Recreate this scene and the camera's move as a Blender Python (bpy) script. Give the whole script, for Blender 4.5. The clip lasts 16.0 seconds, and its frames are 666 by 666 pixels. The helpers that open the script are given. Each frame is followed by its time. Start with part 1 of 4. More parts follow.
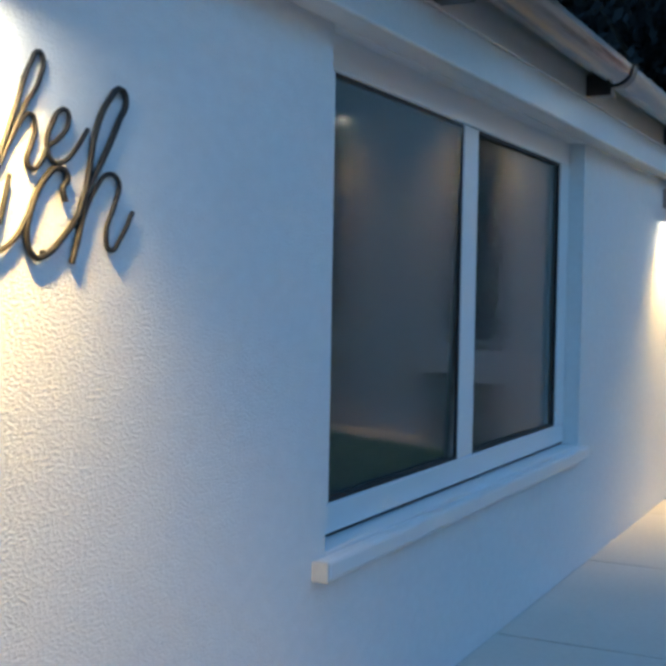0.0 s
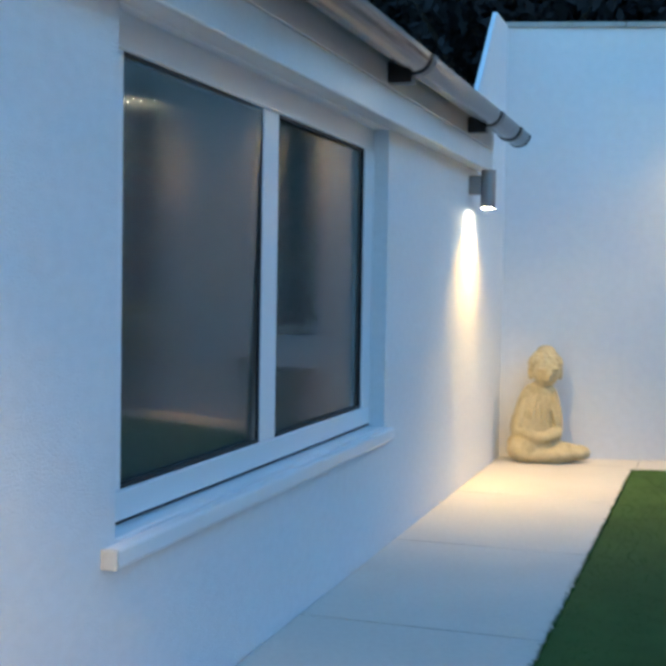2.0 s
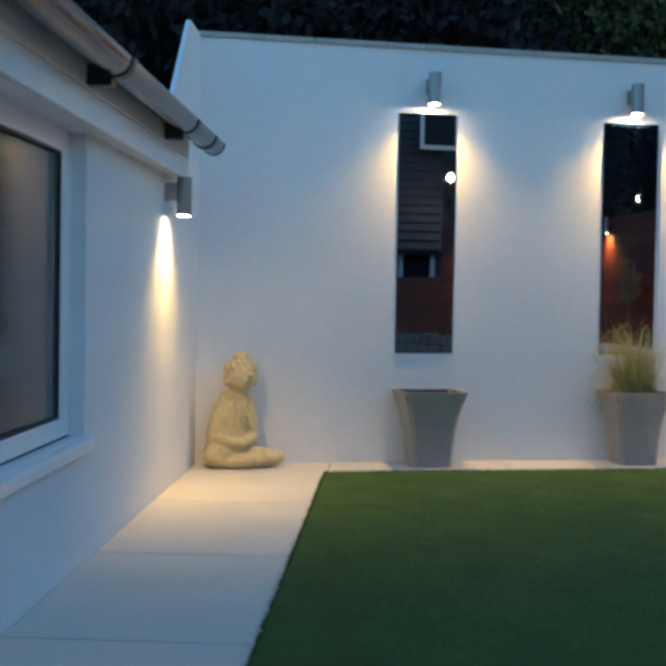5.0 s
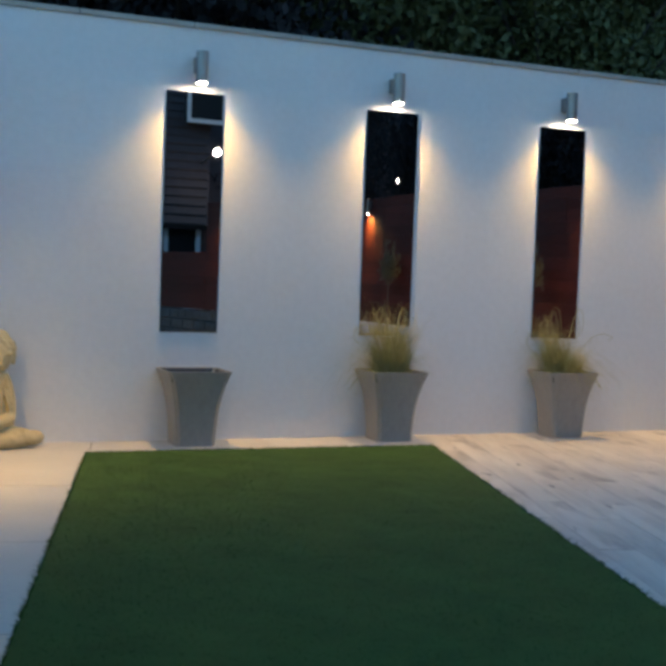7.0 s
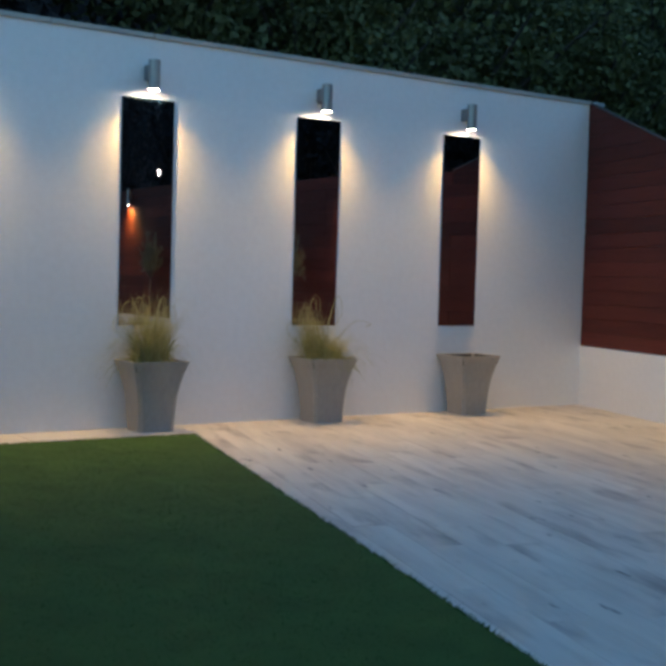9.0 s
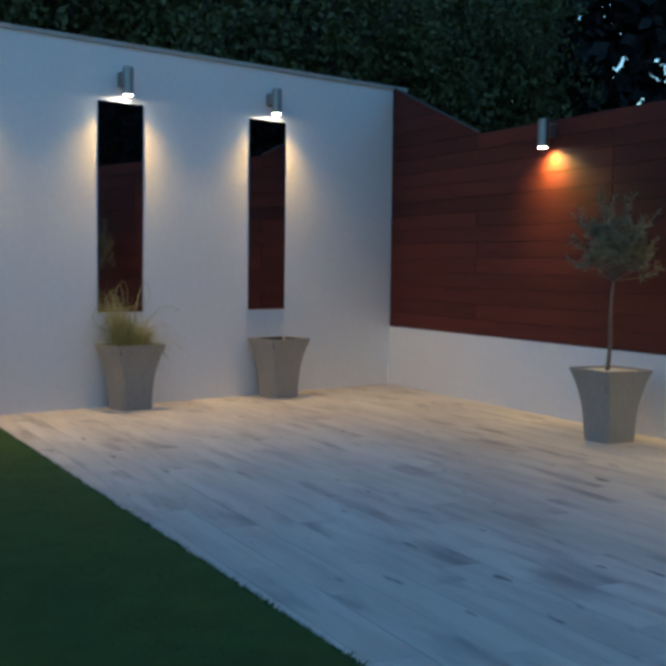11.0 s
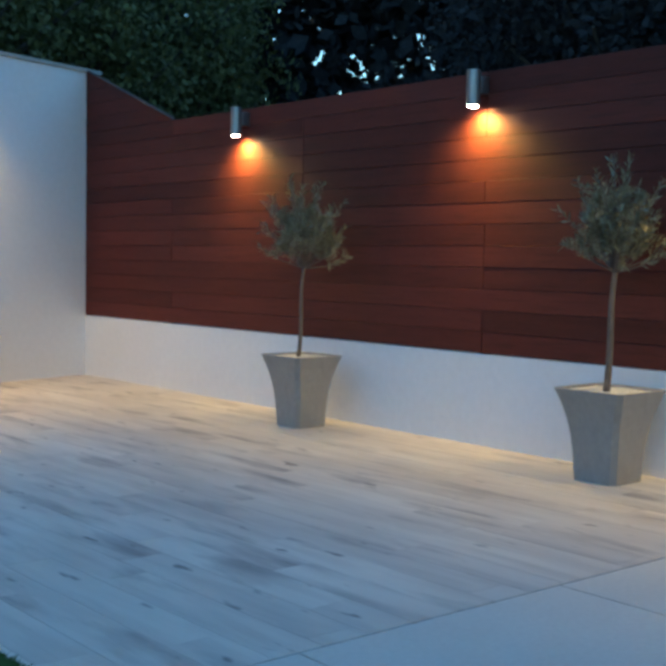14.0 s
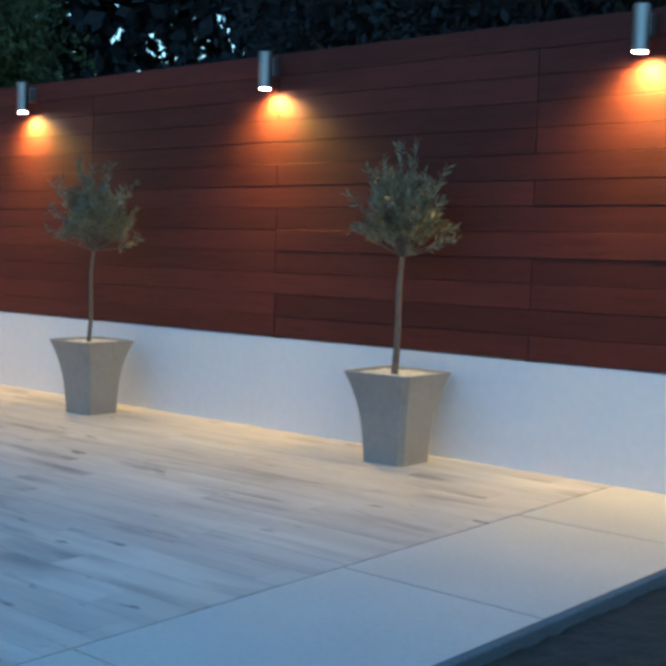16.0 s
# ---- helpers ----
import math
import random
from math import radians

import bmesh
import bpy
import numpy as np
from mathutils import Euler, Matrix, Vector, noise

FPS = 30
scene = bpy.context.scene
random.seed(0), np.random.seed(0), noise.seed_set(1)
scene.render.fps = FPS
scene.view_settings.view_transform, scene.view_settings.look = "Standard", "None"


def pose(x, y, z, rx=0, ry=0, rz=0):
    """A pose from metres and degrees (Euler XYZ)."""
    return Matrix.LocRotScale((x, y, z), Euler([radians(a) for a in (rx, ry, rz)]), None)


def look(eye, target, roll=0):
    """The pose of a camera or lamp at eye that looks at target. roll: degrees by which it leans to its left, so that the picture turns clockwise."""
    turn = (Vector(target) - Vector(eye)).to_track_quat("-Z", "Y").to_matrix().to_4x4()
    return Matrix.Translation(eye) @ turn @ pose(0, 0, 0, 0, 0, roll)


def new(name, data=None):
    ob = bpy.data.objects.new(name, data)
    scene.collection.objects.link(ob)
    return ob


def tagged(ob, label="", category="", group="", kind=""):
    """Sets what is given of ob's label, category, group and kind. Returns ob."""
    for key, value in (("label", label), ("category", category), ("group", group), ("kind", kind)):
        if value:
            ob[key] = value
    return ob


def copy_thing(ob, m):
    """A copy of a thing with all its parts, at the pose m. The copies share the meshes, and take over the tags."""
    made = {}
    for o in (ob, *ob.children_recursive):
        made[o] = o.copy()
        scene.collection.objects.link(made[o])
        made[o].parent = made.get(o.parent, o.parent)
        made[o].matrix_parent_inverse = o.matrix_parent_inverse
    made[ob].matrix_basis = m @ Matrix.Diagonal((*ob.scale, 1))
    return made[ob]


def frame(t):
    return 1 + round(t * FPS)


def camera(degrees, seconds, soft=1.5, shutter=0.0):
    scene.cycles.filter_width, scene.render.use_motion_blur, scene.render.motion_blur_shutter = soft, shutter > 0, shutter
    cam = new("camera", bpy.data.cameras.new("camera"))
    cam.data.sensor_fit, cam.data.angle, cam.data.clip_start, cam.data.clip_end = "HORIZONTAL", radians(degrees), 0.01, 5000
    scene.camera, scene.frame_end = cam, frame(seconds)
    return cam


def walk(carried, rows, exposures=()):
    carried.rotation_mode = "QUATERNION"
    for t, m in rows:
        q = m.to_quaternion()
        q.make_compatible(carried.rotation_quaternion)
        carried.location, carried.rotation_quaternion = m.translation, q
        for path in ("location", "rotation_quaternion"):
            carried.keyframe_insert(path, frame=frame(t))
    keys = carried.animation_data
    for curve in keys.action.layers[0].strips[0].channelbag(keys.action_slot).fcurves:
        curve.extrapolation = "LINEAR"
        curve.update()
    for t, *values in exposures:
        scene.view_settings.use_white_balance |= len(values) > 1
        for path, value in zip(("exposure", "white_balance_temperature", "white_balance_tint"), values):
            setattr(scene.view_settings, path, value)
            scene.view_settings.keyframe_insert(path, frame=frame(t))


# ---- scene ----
cam = camera(32.24, 16.0, soft=4.0)
walk(cam, [
    (0, look((-0.642, -8.479, 1.245), (-1.549, -4.586, 1.114), 1.01)),
    (0.5, look((-0.627, -8.472, 1.244), (-1.383, -4.547, 1.093), 0.79)),
    (1, look((-0.608, -8.468, 1.238), (-1.204, -4.517, 1.062), 0.83)),
    (1.5, look((-0.588, -8.470, 1.236), (-1.024, -4.498, 1.057), 0.89)),
    (2, look((-0.543, -8.454, 1.239), (-0.867, -4.471, 1.069), 0.92)),
    (2.5, look((-0.498, -8.414, 1.236), (-0.805, -4.430, 1.058), 1.19)),
    (3, look((-0.467, -8.390, 1.233), (-0.731, -4.400, 1.111), 1.86)),
    (3.5, look((-0.458, -8.397, 1.230), (-0.647, -4.404, 1.097), 2.86)),
    (4, look((-0.519, -8.413, 1.235), (-0.293, -4.421, 1.115), 0.94)),
    (4.5, look((-0.598, -8.426, 1.251), (-0.005, -4.474, 1.085), 0.34)),
    (4.7, look((-0.621, -8.428, 1.234), (0.044, -4.486, 1.104), 0.60)),
    (6.8, look((-0.631, -8.470, 1.278), (0.816, -4.746, 1.088), 2.10)),
    (7, look((-0.638, -8.475, 1.285), (0.902, -4.789, 1.089), 2.17)),
    (7.5, look((-0.637, -8.466, 1.287), (1.104, -4.871, 1.071), 2.40)),
    (8, look((-0.613, -8.478, 1.270), (1.280, -4.960, 1.057), 2.38)),
    (8.5, look((-0.580, -8.507, 1.247), (1.482, -5.085, 1.049), 1.77)),
    (8.7, look((-0.562, -8.511, 1.240), (1.578, -5.137, 1.048), 1.72)),
    (10.8, look((-0.416, -8.644, 1.224), (2.178, -5.607, 1.003), 0.74)),
    (11, look((-0.402, -8.654, 1.228), (2.287, -5.701, 1.002), 0.71)),
    (11.5, look((-0.361, -8.669, 1.238), (2.506, -5.890, 1.003), 0.62)),
    (12, look((-0.338, -8.672, 1.223), (2.640, -6.011, 0.992), 0.60)),
    (12.5, look((-0.311, -8.676, 1.226), (2.770, -6.136, 0.988), 0.70)),
    (13, look((-0.294, -8.691, 1.219), (2.884, -6.274, 0.975), 0.93)),
    (13.5, look((-0.270, -8.694, 1.217), (2.976, -6.370, 0.965), 0.93)),
    (14, look((-0.264, -8.709, 1.216), (3.071, -6.514, 0.968), 1.00)),
    (14.5, look((-0.260, -8.711, 1.237), (3.169, -6.670, 0.957), 1.10)),
    (15, look((-0.224, -8.722, 1.229), (3.314, -6.880, 0.926), 1.11)),
    (15.5, look((-0.187, -8.741, 1.200), (3.424, -7.044, 0.925), 1.38)),
    (16, look((-0.171, -8.759, 1.215), (3.482, -7.156, 0.925), 1.44)),
], exposures=[
    (0.0, 2.64, 6000, 9), (0.5, 2.86, 6050, 9), (1.0, 3.1, 6150, 9), (2.5, 3.12, 6150, 9), (3.5, 3.04, 6150, 9), (4.0, 3.04, 6400, 10), (4.5, 2.7, 6500, 10), (7.0, 2.44, 6800, 13), (8.5, 2.41, 6800, 13),
    (11.0, 2.1, 6350, 11), (11.5, 2.04, 6350, 11), (12.5, 2.17, 6400, 10), (13.0, 2.46, 6400, 9), (13.5, 2.58, 6400, 9), (15.0, 2.94, 6380, 9), (16.0, 2.96, 6380, 9)])

# ---- world: clear dusk sky, sun already down ----
world = bpy.data.worlds.new("dusk")
scene.world = world
world.use_nodes = True
wn, wl = world.node_tree.nodes, world.node_tree.links
sky = wn.new("ShaderNodeTexSky")
sky.sky_type = "NISHITA"
sky.sun_disc = False
sky.sun_elevation = radians(3.0)
sky.sun_rotation = radians(110)
sky.ozone_density = 3.0
sky.air_density = 1.0
sky.dust_density = 0.6
tint = wn.new("ShaderNodeVectorMath")
tint.operation = "MULTIPLY"
tint.inputs[1].default_value = (0.8, 1.0, 1.02)   # deep blue of the late dusk
wl.new(sky.outputs[0], tint.inputs[0])
wl.new(tint.outputs[0], wn["Background"].inputs[0])
wn["Background"].inputs[1].default_value = 0.15

HOUSE = pose(0, 0, 0, 0, 0, -103.369)      # x: along the house wall from the corner, y: into the yard
FENCE = pose(8.289, 0, 0, 0, 0, -106.698)  # x: along the fence from the corner, y: out of the yard


# ---- materials ----
def material(name, color, rough=0.6, metal=0.0, var=0.12, scale=3.0, fine=60.0, bump=0.0, bump_scale=120.0, spec=0.5, stretch=(1, 1, 1), rand=0.0, coat=0.0, dark=None, dark_amount=0.0, island=0.0):
    m = bpy.data.materials.new(name)
    m.use_nodes = True
    n, l = m.node_tree.nodes, m.node_tree.links
    b = n["Principled BSDF"]
    b.inputs["Roughness"].default_value = rough
    b.inputs["Metallic"].default_value = metal
    b.inputs["Specular IOR Level"].default_value = spec
    b.inputs["Coat Weight"].default_value = coat
    tc = n.new("ShaderNodeTexCoord")
    mp = n.new("ShaderNodeMapping")
    mp.inputs["Scale"].default_value = stretch
    l.new(tc.outputs["Object"], mp.inputs[0])
    big = n.new("ShaderNodeTexNoise")
    big.inputs["Scale"].default_value, big.inputs["Detail"].default_value = scale, 4
    small = n.new("ShaderNodeTexNoise")
    small.inputs["Scale"].default_value, small.inputs["Detail"].default_value = fine, 3
    l.new(mp.outputs[0], big.inputs[0])
    l.new(mp.outputs[0], small.inputs[0])
    add = n.new("ShaderNodeMath")
    add.operation = "ADD"
    l.new(big.outputs["Fac"], add.inputs[0])
    l.new(small.outputs["Fac"], add.inputs[1])
    last = add.outputs[0]
    if rand:
        oi = n.new("ShaderNodeObjectInfo")
        mul = n.new("ShaderNodeMath")
        mul.operation = "MULTIPLY_ADD"
        mul.inputs[1].default_value = rand
        l.new(oi.outputs["Random"], mul.inputs[0])
        l.new(last, mul.inputs[2])
        last = mul.outputs[0]
    if island:
        ge = n.new("ShaderNodeNewGeometry")
        isl = n.new("ShaderNodeMath")
        isl.operation = "MULTIPLY_ADD"
        isl.inputs[1].default_value = island
        l.new(ge.outputs["Random Per Island"], isl.inputs[0])
        l.new(last, isl.inputs[2])
        last = isl.outputs[0]
    mr = n.new("ShaderNodeMapRange")
    mr.inputs["From Min"].default_value, mr.inputs["From Max"].default_value = 0.6, 1.4 + rand + island
    mr.inputs["To Min"].default_value, mr.inputs["To Max"].default_value = 1 - var, 1 + var
    l.new(last, mr.inputs[0])
    mix = n.new("ShaderNodeVectorMath")
    mix.operation = "SCALE"
    mix.inputs[0].default_value = color[:3]
    l.new(mr.outputs[0], mix.inputs["Scale"])
    col = mix.outputs[0]
    if dark:
        st = n.new("ShaderNodeTexNoise")
        st.inputs["Scale"].default_value, st.inputs["Detail"].default_value = scale * 2.3, 6
        l.new(mp.outputs[0], st.inputs[0])
        ra = n.new("ShaderNodeMapRange")
        ra.inputs["From Min"].default_value, ra.inputs["From Max"].default_value = 0.53, 0.7
        ra.inputs["To Max"].default_value = dark_amount
        l.new(st.outputs["Fac"], ra.inputs[0])
        dm = n.new("ShaderNodeMix")
        dm.data_type = "RGBA"
        l.new(ra.outputs[0], dm.inputs["Factor"])
        l.new(col, dm.inputs["A"])
        dm.inputs["B"].default_value = (*dark, 1)
        col = dm.outputs["Result"]
    l.new(col, b.inputs["Base Color"])
    if bump:
        bn = n.new("ShaderNodeTexNoise")
        bn.inputs["Scale"].default_value, bn.inputs["Detail"].default_value = bump_scale, 4
        l.new(mp.outputs[0], bn.inputs[0])
        bp = n.new("ShaderNodeBump")
        bp.inputs["Strength"].default_value = bump
        bp.inputs["Distance"].default_value = 0.01
        l.new(bn.outputs["Fac"], bp.inputs["Height"])
        l.new(bp.outputs[0], b.inputs["Normal"])
    return m


def plank_material():
    """Wood-look paving: each plank shifted along the grain, broad weathering, long dark streaks and knots."""
    m = bpy.data.materials.new("plank_paving")
    m.use_nodes = True
    n, l = m.node_tree.nodes, m.node_tree.links
    b = n["Principled BSDF"]
    tc, oi = n.new("ShaderNodeTexCoord"), n.new("ShaderNodeObjectInfo")
    sh, ad = n.new("ShaderNodeVectorMath"), n.new("ShaderNodeVectorMath")
    sh.operation, ad.operation = "SCALE", "ADD"
    sh.inputs[0].default_value = (37.0, 11.0, 5.0)
    l.new(oi.outputs["Random"], sh.inputs["Scale"])
    l.new(tc.outputs["Object"], ad.inputs[0])
    l.new(sh.outputs[0], ad.inputs[1])

    def noise(src, stretch, scale, detail, lo, hi, to):
        mp, nz, mr = n.new("ShaderNodeMapping"), n.new("ShaderNodeTexNoise"), n.new("ShaderNodeMapRange")
        mp.inputs["Scale"].default_value = stretch
        nz.inputs["Scale"].default_value, nz.inputs["Detail"].default_value = scale, detail
        mr.inputs["From Min"].default_value, mr.inputs["From Max"].default_value = lo, hi
        mr.inputs["To Min"].default_value, mr.inputs["To Max"].default_value = to
        l.new(src, mp.inputs[0])
        l.new(mp.outputs[0], nz.inputs[0])
        l.new(nz.outputs["Fac"], mr.inputs[0])
        return mr.outputs[0]

    def mix(fac, a, bcol):
        mx = n.new("ShaderNodeMix")
        mx.data_type = "RGBA"
        l.new(fac, mx.inputs["Factor"])
        if isinstance(a, tuple):
            mx.inputs["A"].default_value = (*a, 1)
        else:
            l.new(a, mx.inputs["A"])
        mx.inputs["B"].default_value = (*bcol, 1)
        return mx.outputs["Result"]

    col = mix(noise(tc.outputs["Object"], (0.7, 1.6, 1), 0.9, 3, 0.35, 0.65, (0.0, 1.0)), (0.72, 0.665, 0.59), (0.6, 0.54, 0.475))
    tone = n.new("ShaderNodeMapRange")
    tone.inputs["To Min"].default_value, tone.inputs["To Max"].default_value = 0.0, 0.4
    l.new(oi.outputs["Random"], tone.inputs[0])
    col = mix(tone.outputs[0], col, (0.5, 0.45, 0.41))
    col = mix(noise(ad.outputs[0], (0.5, 4.5, 1), 2.2, 5, 0.42, 0.75, (0.0, 0.55)), col, (0.38, 0.335, 0.31))
    col = mix(noise(ad.outputs[0], (0.8, 3.4, 1), 1.35, 5, 0.55, 0.72, (0.0, 0.75)), col, (0.22, 0.195, 0.19))
    col = mix(noise(ad.outputs[0], (1.6, 5.0, 1), 2.6, 2, 0.68, 0.76, (0.0, 0.8)), col, (0.15, 0.13, 0.125))
    l.new(col, b.inputs["Base Color"])
    l.new(noise(ad.outputs[0], (1, 5, 1), 6, 3, 0.3, 0.7, (0.5, 0.75)), b.inputs["Roughness"])
    bp = n.new("ShaderNodeBump")
    bp.inputs["Strength"].default_value, bp.inputs["Distance"].default_value = 0.25, 0.004
    l.new(noise(ad.outputs[0], (1.5, 18, 1), 6, 4, 0.2, 0.8, (0.0, 1.0)), bp.inputs["Height"])
    l.new(bp.outputs[0], b.inputs["Normal"])
    return m


def glow(name, color, strength):
    m = bpy.data.materials.new(name)
    m.use_nodes = True
    b = m.node_tree.nodes["Principled BSDF"]
    b.inputs["Base Color"].default_value = (0.8, 0.8, 0.8, 1)
    b.inputs["Emission Color"].default_value = (*color, 1)
    b.inputs["Emission Strength"].default_value = strength
    return m


RENDER = material("white_render", (0.78, 0.79, 0.8), 0.85, var=0.05, scale=1.3, fine=25, bump=0.5, bump_scale=120, spec=0.25, stretch=(0.8, 1, 1.3))
# compost near-black, with the shade inside the pots in its colour
COMPOST = material("dark_compost", (0.014, 0.011, 0.009), 0.95, var=0.3, scale=20, bump=0.6)
RENDER_SMOOTH = material("white_render_smooth", (0.78, 0.78, 0.79), 0.8, var=0.045, scale=1.0, fine=18, bump=0.12, bump_scale=60, spec=0.3)
COPING = material("coping_stone", (0.42, 0.4, 0.37), 0.8, var=0.2, scale=5, bump=0.3)
UPVC = material("white_upvc", (0.8, 0.81, 0.82), 0.28, var=0.025, scale=2, spec=0.5)
CONCRETE = material("sill_concrete", (0.62, 0.6, 0.56), 0.7, var=0.1, scale=6, bump=0.2)
SLAB = material("pale_paving", (0.61, 0.575, 0.52), 0.72, var=0.1, scale=2.2, fine=40, bump=0.12, bump_scale=90, rand=0.25)
MORTAR = material("joint_bed", (0.33, 0.31, 0.29), 0.9, var=0.15)
SOIL = material("soil", (0.055, 0.038, 0.028), 0.95, var=0.4, scale=12, bump=0.8, bump_scale=60)
TURF = material("artificial_turf", (0.045, 0.097, 0.024), 0.9, var=0.2, scale=2.6, fine=5, bump=0.15, bump_scale=260, spec=0.15)
BLADE = material("turf_blade", (0.05, 0.105, 0.026), 0.9, var=0.2, scale=2.6, fine=5, spec=0.15, island=0.1)
WOOD = material("mahogany_stain", (0.098, 0.0208, 0.0155), 0.62, var=0.42, scale=2.5, fine=30, bump=0.25, bump_scale=45, stretch=(0.5, 8.0, 8.0), rand=0.9, spec=0.2, dark=(0.045, 0.012, 0.009), dark_amount=0.5)
WOOD_DARK = material("batten", (0.03, 0.01, 0.008), 0.8)
STEEL = material("brushed_steel", (0.36, 0.33, 0.325), 0.42, metal=1.0, var=0.06, stretch=(1, 1, 0.2), fine=200)
GUTTER = material("gutter_plastic", (0.05, 0.043, 0.04), 0.16, var=0.08, spec=0.6)
BLACK = material("black_plastic", (0.012, 0.012, 0.014), 0.35, var=0.1)
IRON = material("black_iron", (0.008, 0.008, 0.009), 0.6, var=0.2, scale=20)
POT = material("grey_planter", (0.3, 0.285, 0.265), 0.4, var=0.12, scale=4, fine=40, bump=0.06, stretch=(1, 1, 0.6), dark=(0.2, 0.19, 0.175), dark_amount=0.35)
PEBBLE = material("white_pebbles", (0.62, 0.6, 0.55), 0.7, var=0.25, scale=30, bump=0.8, bump_scale=120)
STATUE = material("cast_sandstone", (0.55, 0.46, 0.27), 0.85, var=0.14, scale=5, fine=60, bump=0.35, bump_scale=90, dark=(0.3, 0.24, 0.13), dark_amount=0.5)
BARK = material("olive_bark", (0.15, 0.112, 0.09), 0.9, var=0.3, scale=15, bump=0.6, stretch=(1, 1, 0.3))
OLIVE = material("olive_leaf", (0.175, 0.168, 0.1), 0.38, var=0.55, scale=14, fine=80, island=0.9)
STRAW = material("feather_grass", (0.4, 0.36, 0.16), 0.6, var=0.45, scale=9, fine=60, island=0.8)
GRASS = material("grass_clump", (0.3, 0.3, 0.1), 0.6, var=0.45, scale=9, fine=60, island=0.8)
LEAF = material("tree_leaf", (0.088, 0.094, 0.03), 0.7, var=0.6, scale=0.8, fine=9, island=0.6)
# tree leaves in deep dusk: the shade is put into the colour
LEAF_DARK = material("shaded_leaf", (0.032, 0.031, 0.034), 0.85, var=0.5, scale=0.8, fine=9, spec=0.1)
TRUNK = material("tree_bark", (0.07, 0.055, 0.045), 0.9, var=0.3, scale=6, bump=0.6)
ROOF = material("roof_tile", (0.06, 0.042, 0.04), 0.7, var=0.3, scale=6, bump=0.3)
BRICK = material("far_wall", (0.1, 0.05, 0.045), 0.8, var=0.2, scale=2)
CURTAIN = material("pane_lightening_cloth", (0.2, 0.235, 0.235), 0.9, var=0.1)
ROOM = material("room_paint", (0.55, 0.54, 0.5), 0.9, var=0.06)
STONE = material("dark_walling", (0.1, 0.095, 0.09), 0.85, var=0.6, scale=5, bump=0.8, bump_scale=12)
CAP = material("fence_capping", (0.11, 0.08, 0.07), 0.7, var=0.2)
LEDGE = material("sleeper_grey", (0.15, 0.15, 0.15), 0.75, var=0.25, scale=4, bump=0.3)
RUBBER = material("gasket", (0.015, 0.015, 0.017), 0.6)
BULB = glow("lamp_lens", (1.0, 0.86, 0.6), 32.0)
FLOOD = glow("flood_lens", (1.0, 0.97, 0.9), 12.0)


def mirror_material():
    m = bpy.data.materials.new("mirror_glass")
    m.use_nodes = True
    n, l = m.node_tree.nodes, m.node_tree.links
    g = n.new("ShaderNodeBsdfGlossy")
    g.inputs["Color"].default_value = (0.62, 0.6, 0.6, 1)
    g.inputs["Roughness"].default_value = 0.012
    l.new(g.outputs[0], n["Material Output"].inputs[0])
    return m


def pane_material():
    """Window glass: clear, with a Fresnel gloss and a slight waviness."""
    m = bpy.data.materials.new("window_glass")
    m.use_nodes = True
    n, l = m.node_tree.nodes, m.node_tree.links
    g, t = n.new("ShaderNodeBsdfGlossy"), n.new("ShaderNodeBsdfTransparent")
    g.inputs["Roughness"].default_value = 0.01
    t.inputs["Color"].default_value = (0.75, 0.8, 0.8, 1)
    fr = n.new("ShaderNodeFresnel")
    fr.inputs["IOR"].default_value = 1.75
    tc, mp, nz, bp = n.new("ShaderNodeTexCoord"), n.new("ShaderNodeMapping"), n.new("ShaderNodeTexNoise"), n.new("ShaderNodeBump")
    mp.inputs["Scale"].default_value = (55, 55, 9)
    nz.inputs["Scale"].default_value, nz.inputs["Detail"].default_value = 2.4, 2
    bp.inputs["Strength"].default_value, bp.inputs["Distance"].default_value = 0.1, 0.002
    l.new(tc.outputs["Object"], mp.inputs[0])
    l.new(mp.outputs[0], nz.inputs[0])
    l.new(nz.outputs["Fac"], bp.inputs["Height"])
    l.new(bp.outputs[0], g.inputs["Normal"])
    mx = n.new("ShaderNodeMixShader")
    l.new(fr.outputs[0], mx.inputs[0])
    l.new(t.outputs[0], mx.inputs[1])
    l.new(g.outputs[0], mx.inputs[2])
    # a thin film of dew on the glass
    dew, md = n.new("ShaderNodeBsdfDiffuse"), n.new("ShaderNodeMixShader")
    dew.inputs["Color"].default_value = (0.5, 0.6, 0.56, 1)
    md.inputs[0].default_value = 0.055
    l.new(mx.outputs[0], md.inputs[1])
    l.new(dew.outputs[0], md.inputs[2])
    l.new(md.outputs[0], n["Material Output"].inputs[0])
    return m


MIRROR, PANE, PLANK = mirror_material(), pane_material(), plank_material()


# ---- mesh helpers ----
def box(bm, x0, x1, y0, y1, z0, z1, bevel=0.0):
    r = bmesh.ops.create_cube(bm, size=1, matrix=Matrix.LocRotScale(((x0 + x1) / 2, (y0 + y1) / 2, (z0 + z1) / 2), None, (abs(x1 - x0), abs(y1 - y0), abs(z1 - z0))))
    if bevel:
        es = list({e for v in r["verts"] for e in v.link_edges})
        bmesh.ops.bevel(bm, geom=es, offset=bevel, segments=2, affect="EDGES", profile=0.5)
    return bm


def tube(bm, p, q, r0, r1, seg=12, caps=True):
    p, q = Vector(p), Vector(q)
    m = Matrix.Translation((p + q) / 2) @ (q - p).to_track_quat("Z", "Y").to_matrix().to_4x4()
    bmesh.ops.create_cone(bm, cap_ends=caps, segments=seg, radius1=r0, radius2=r1, depth=(q - p).length, matrix=m)
    return bm


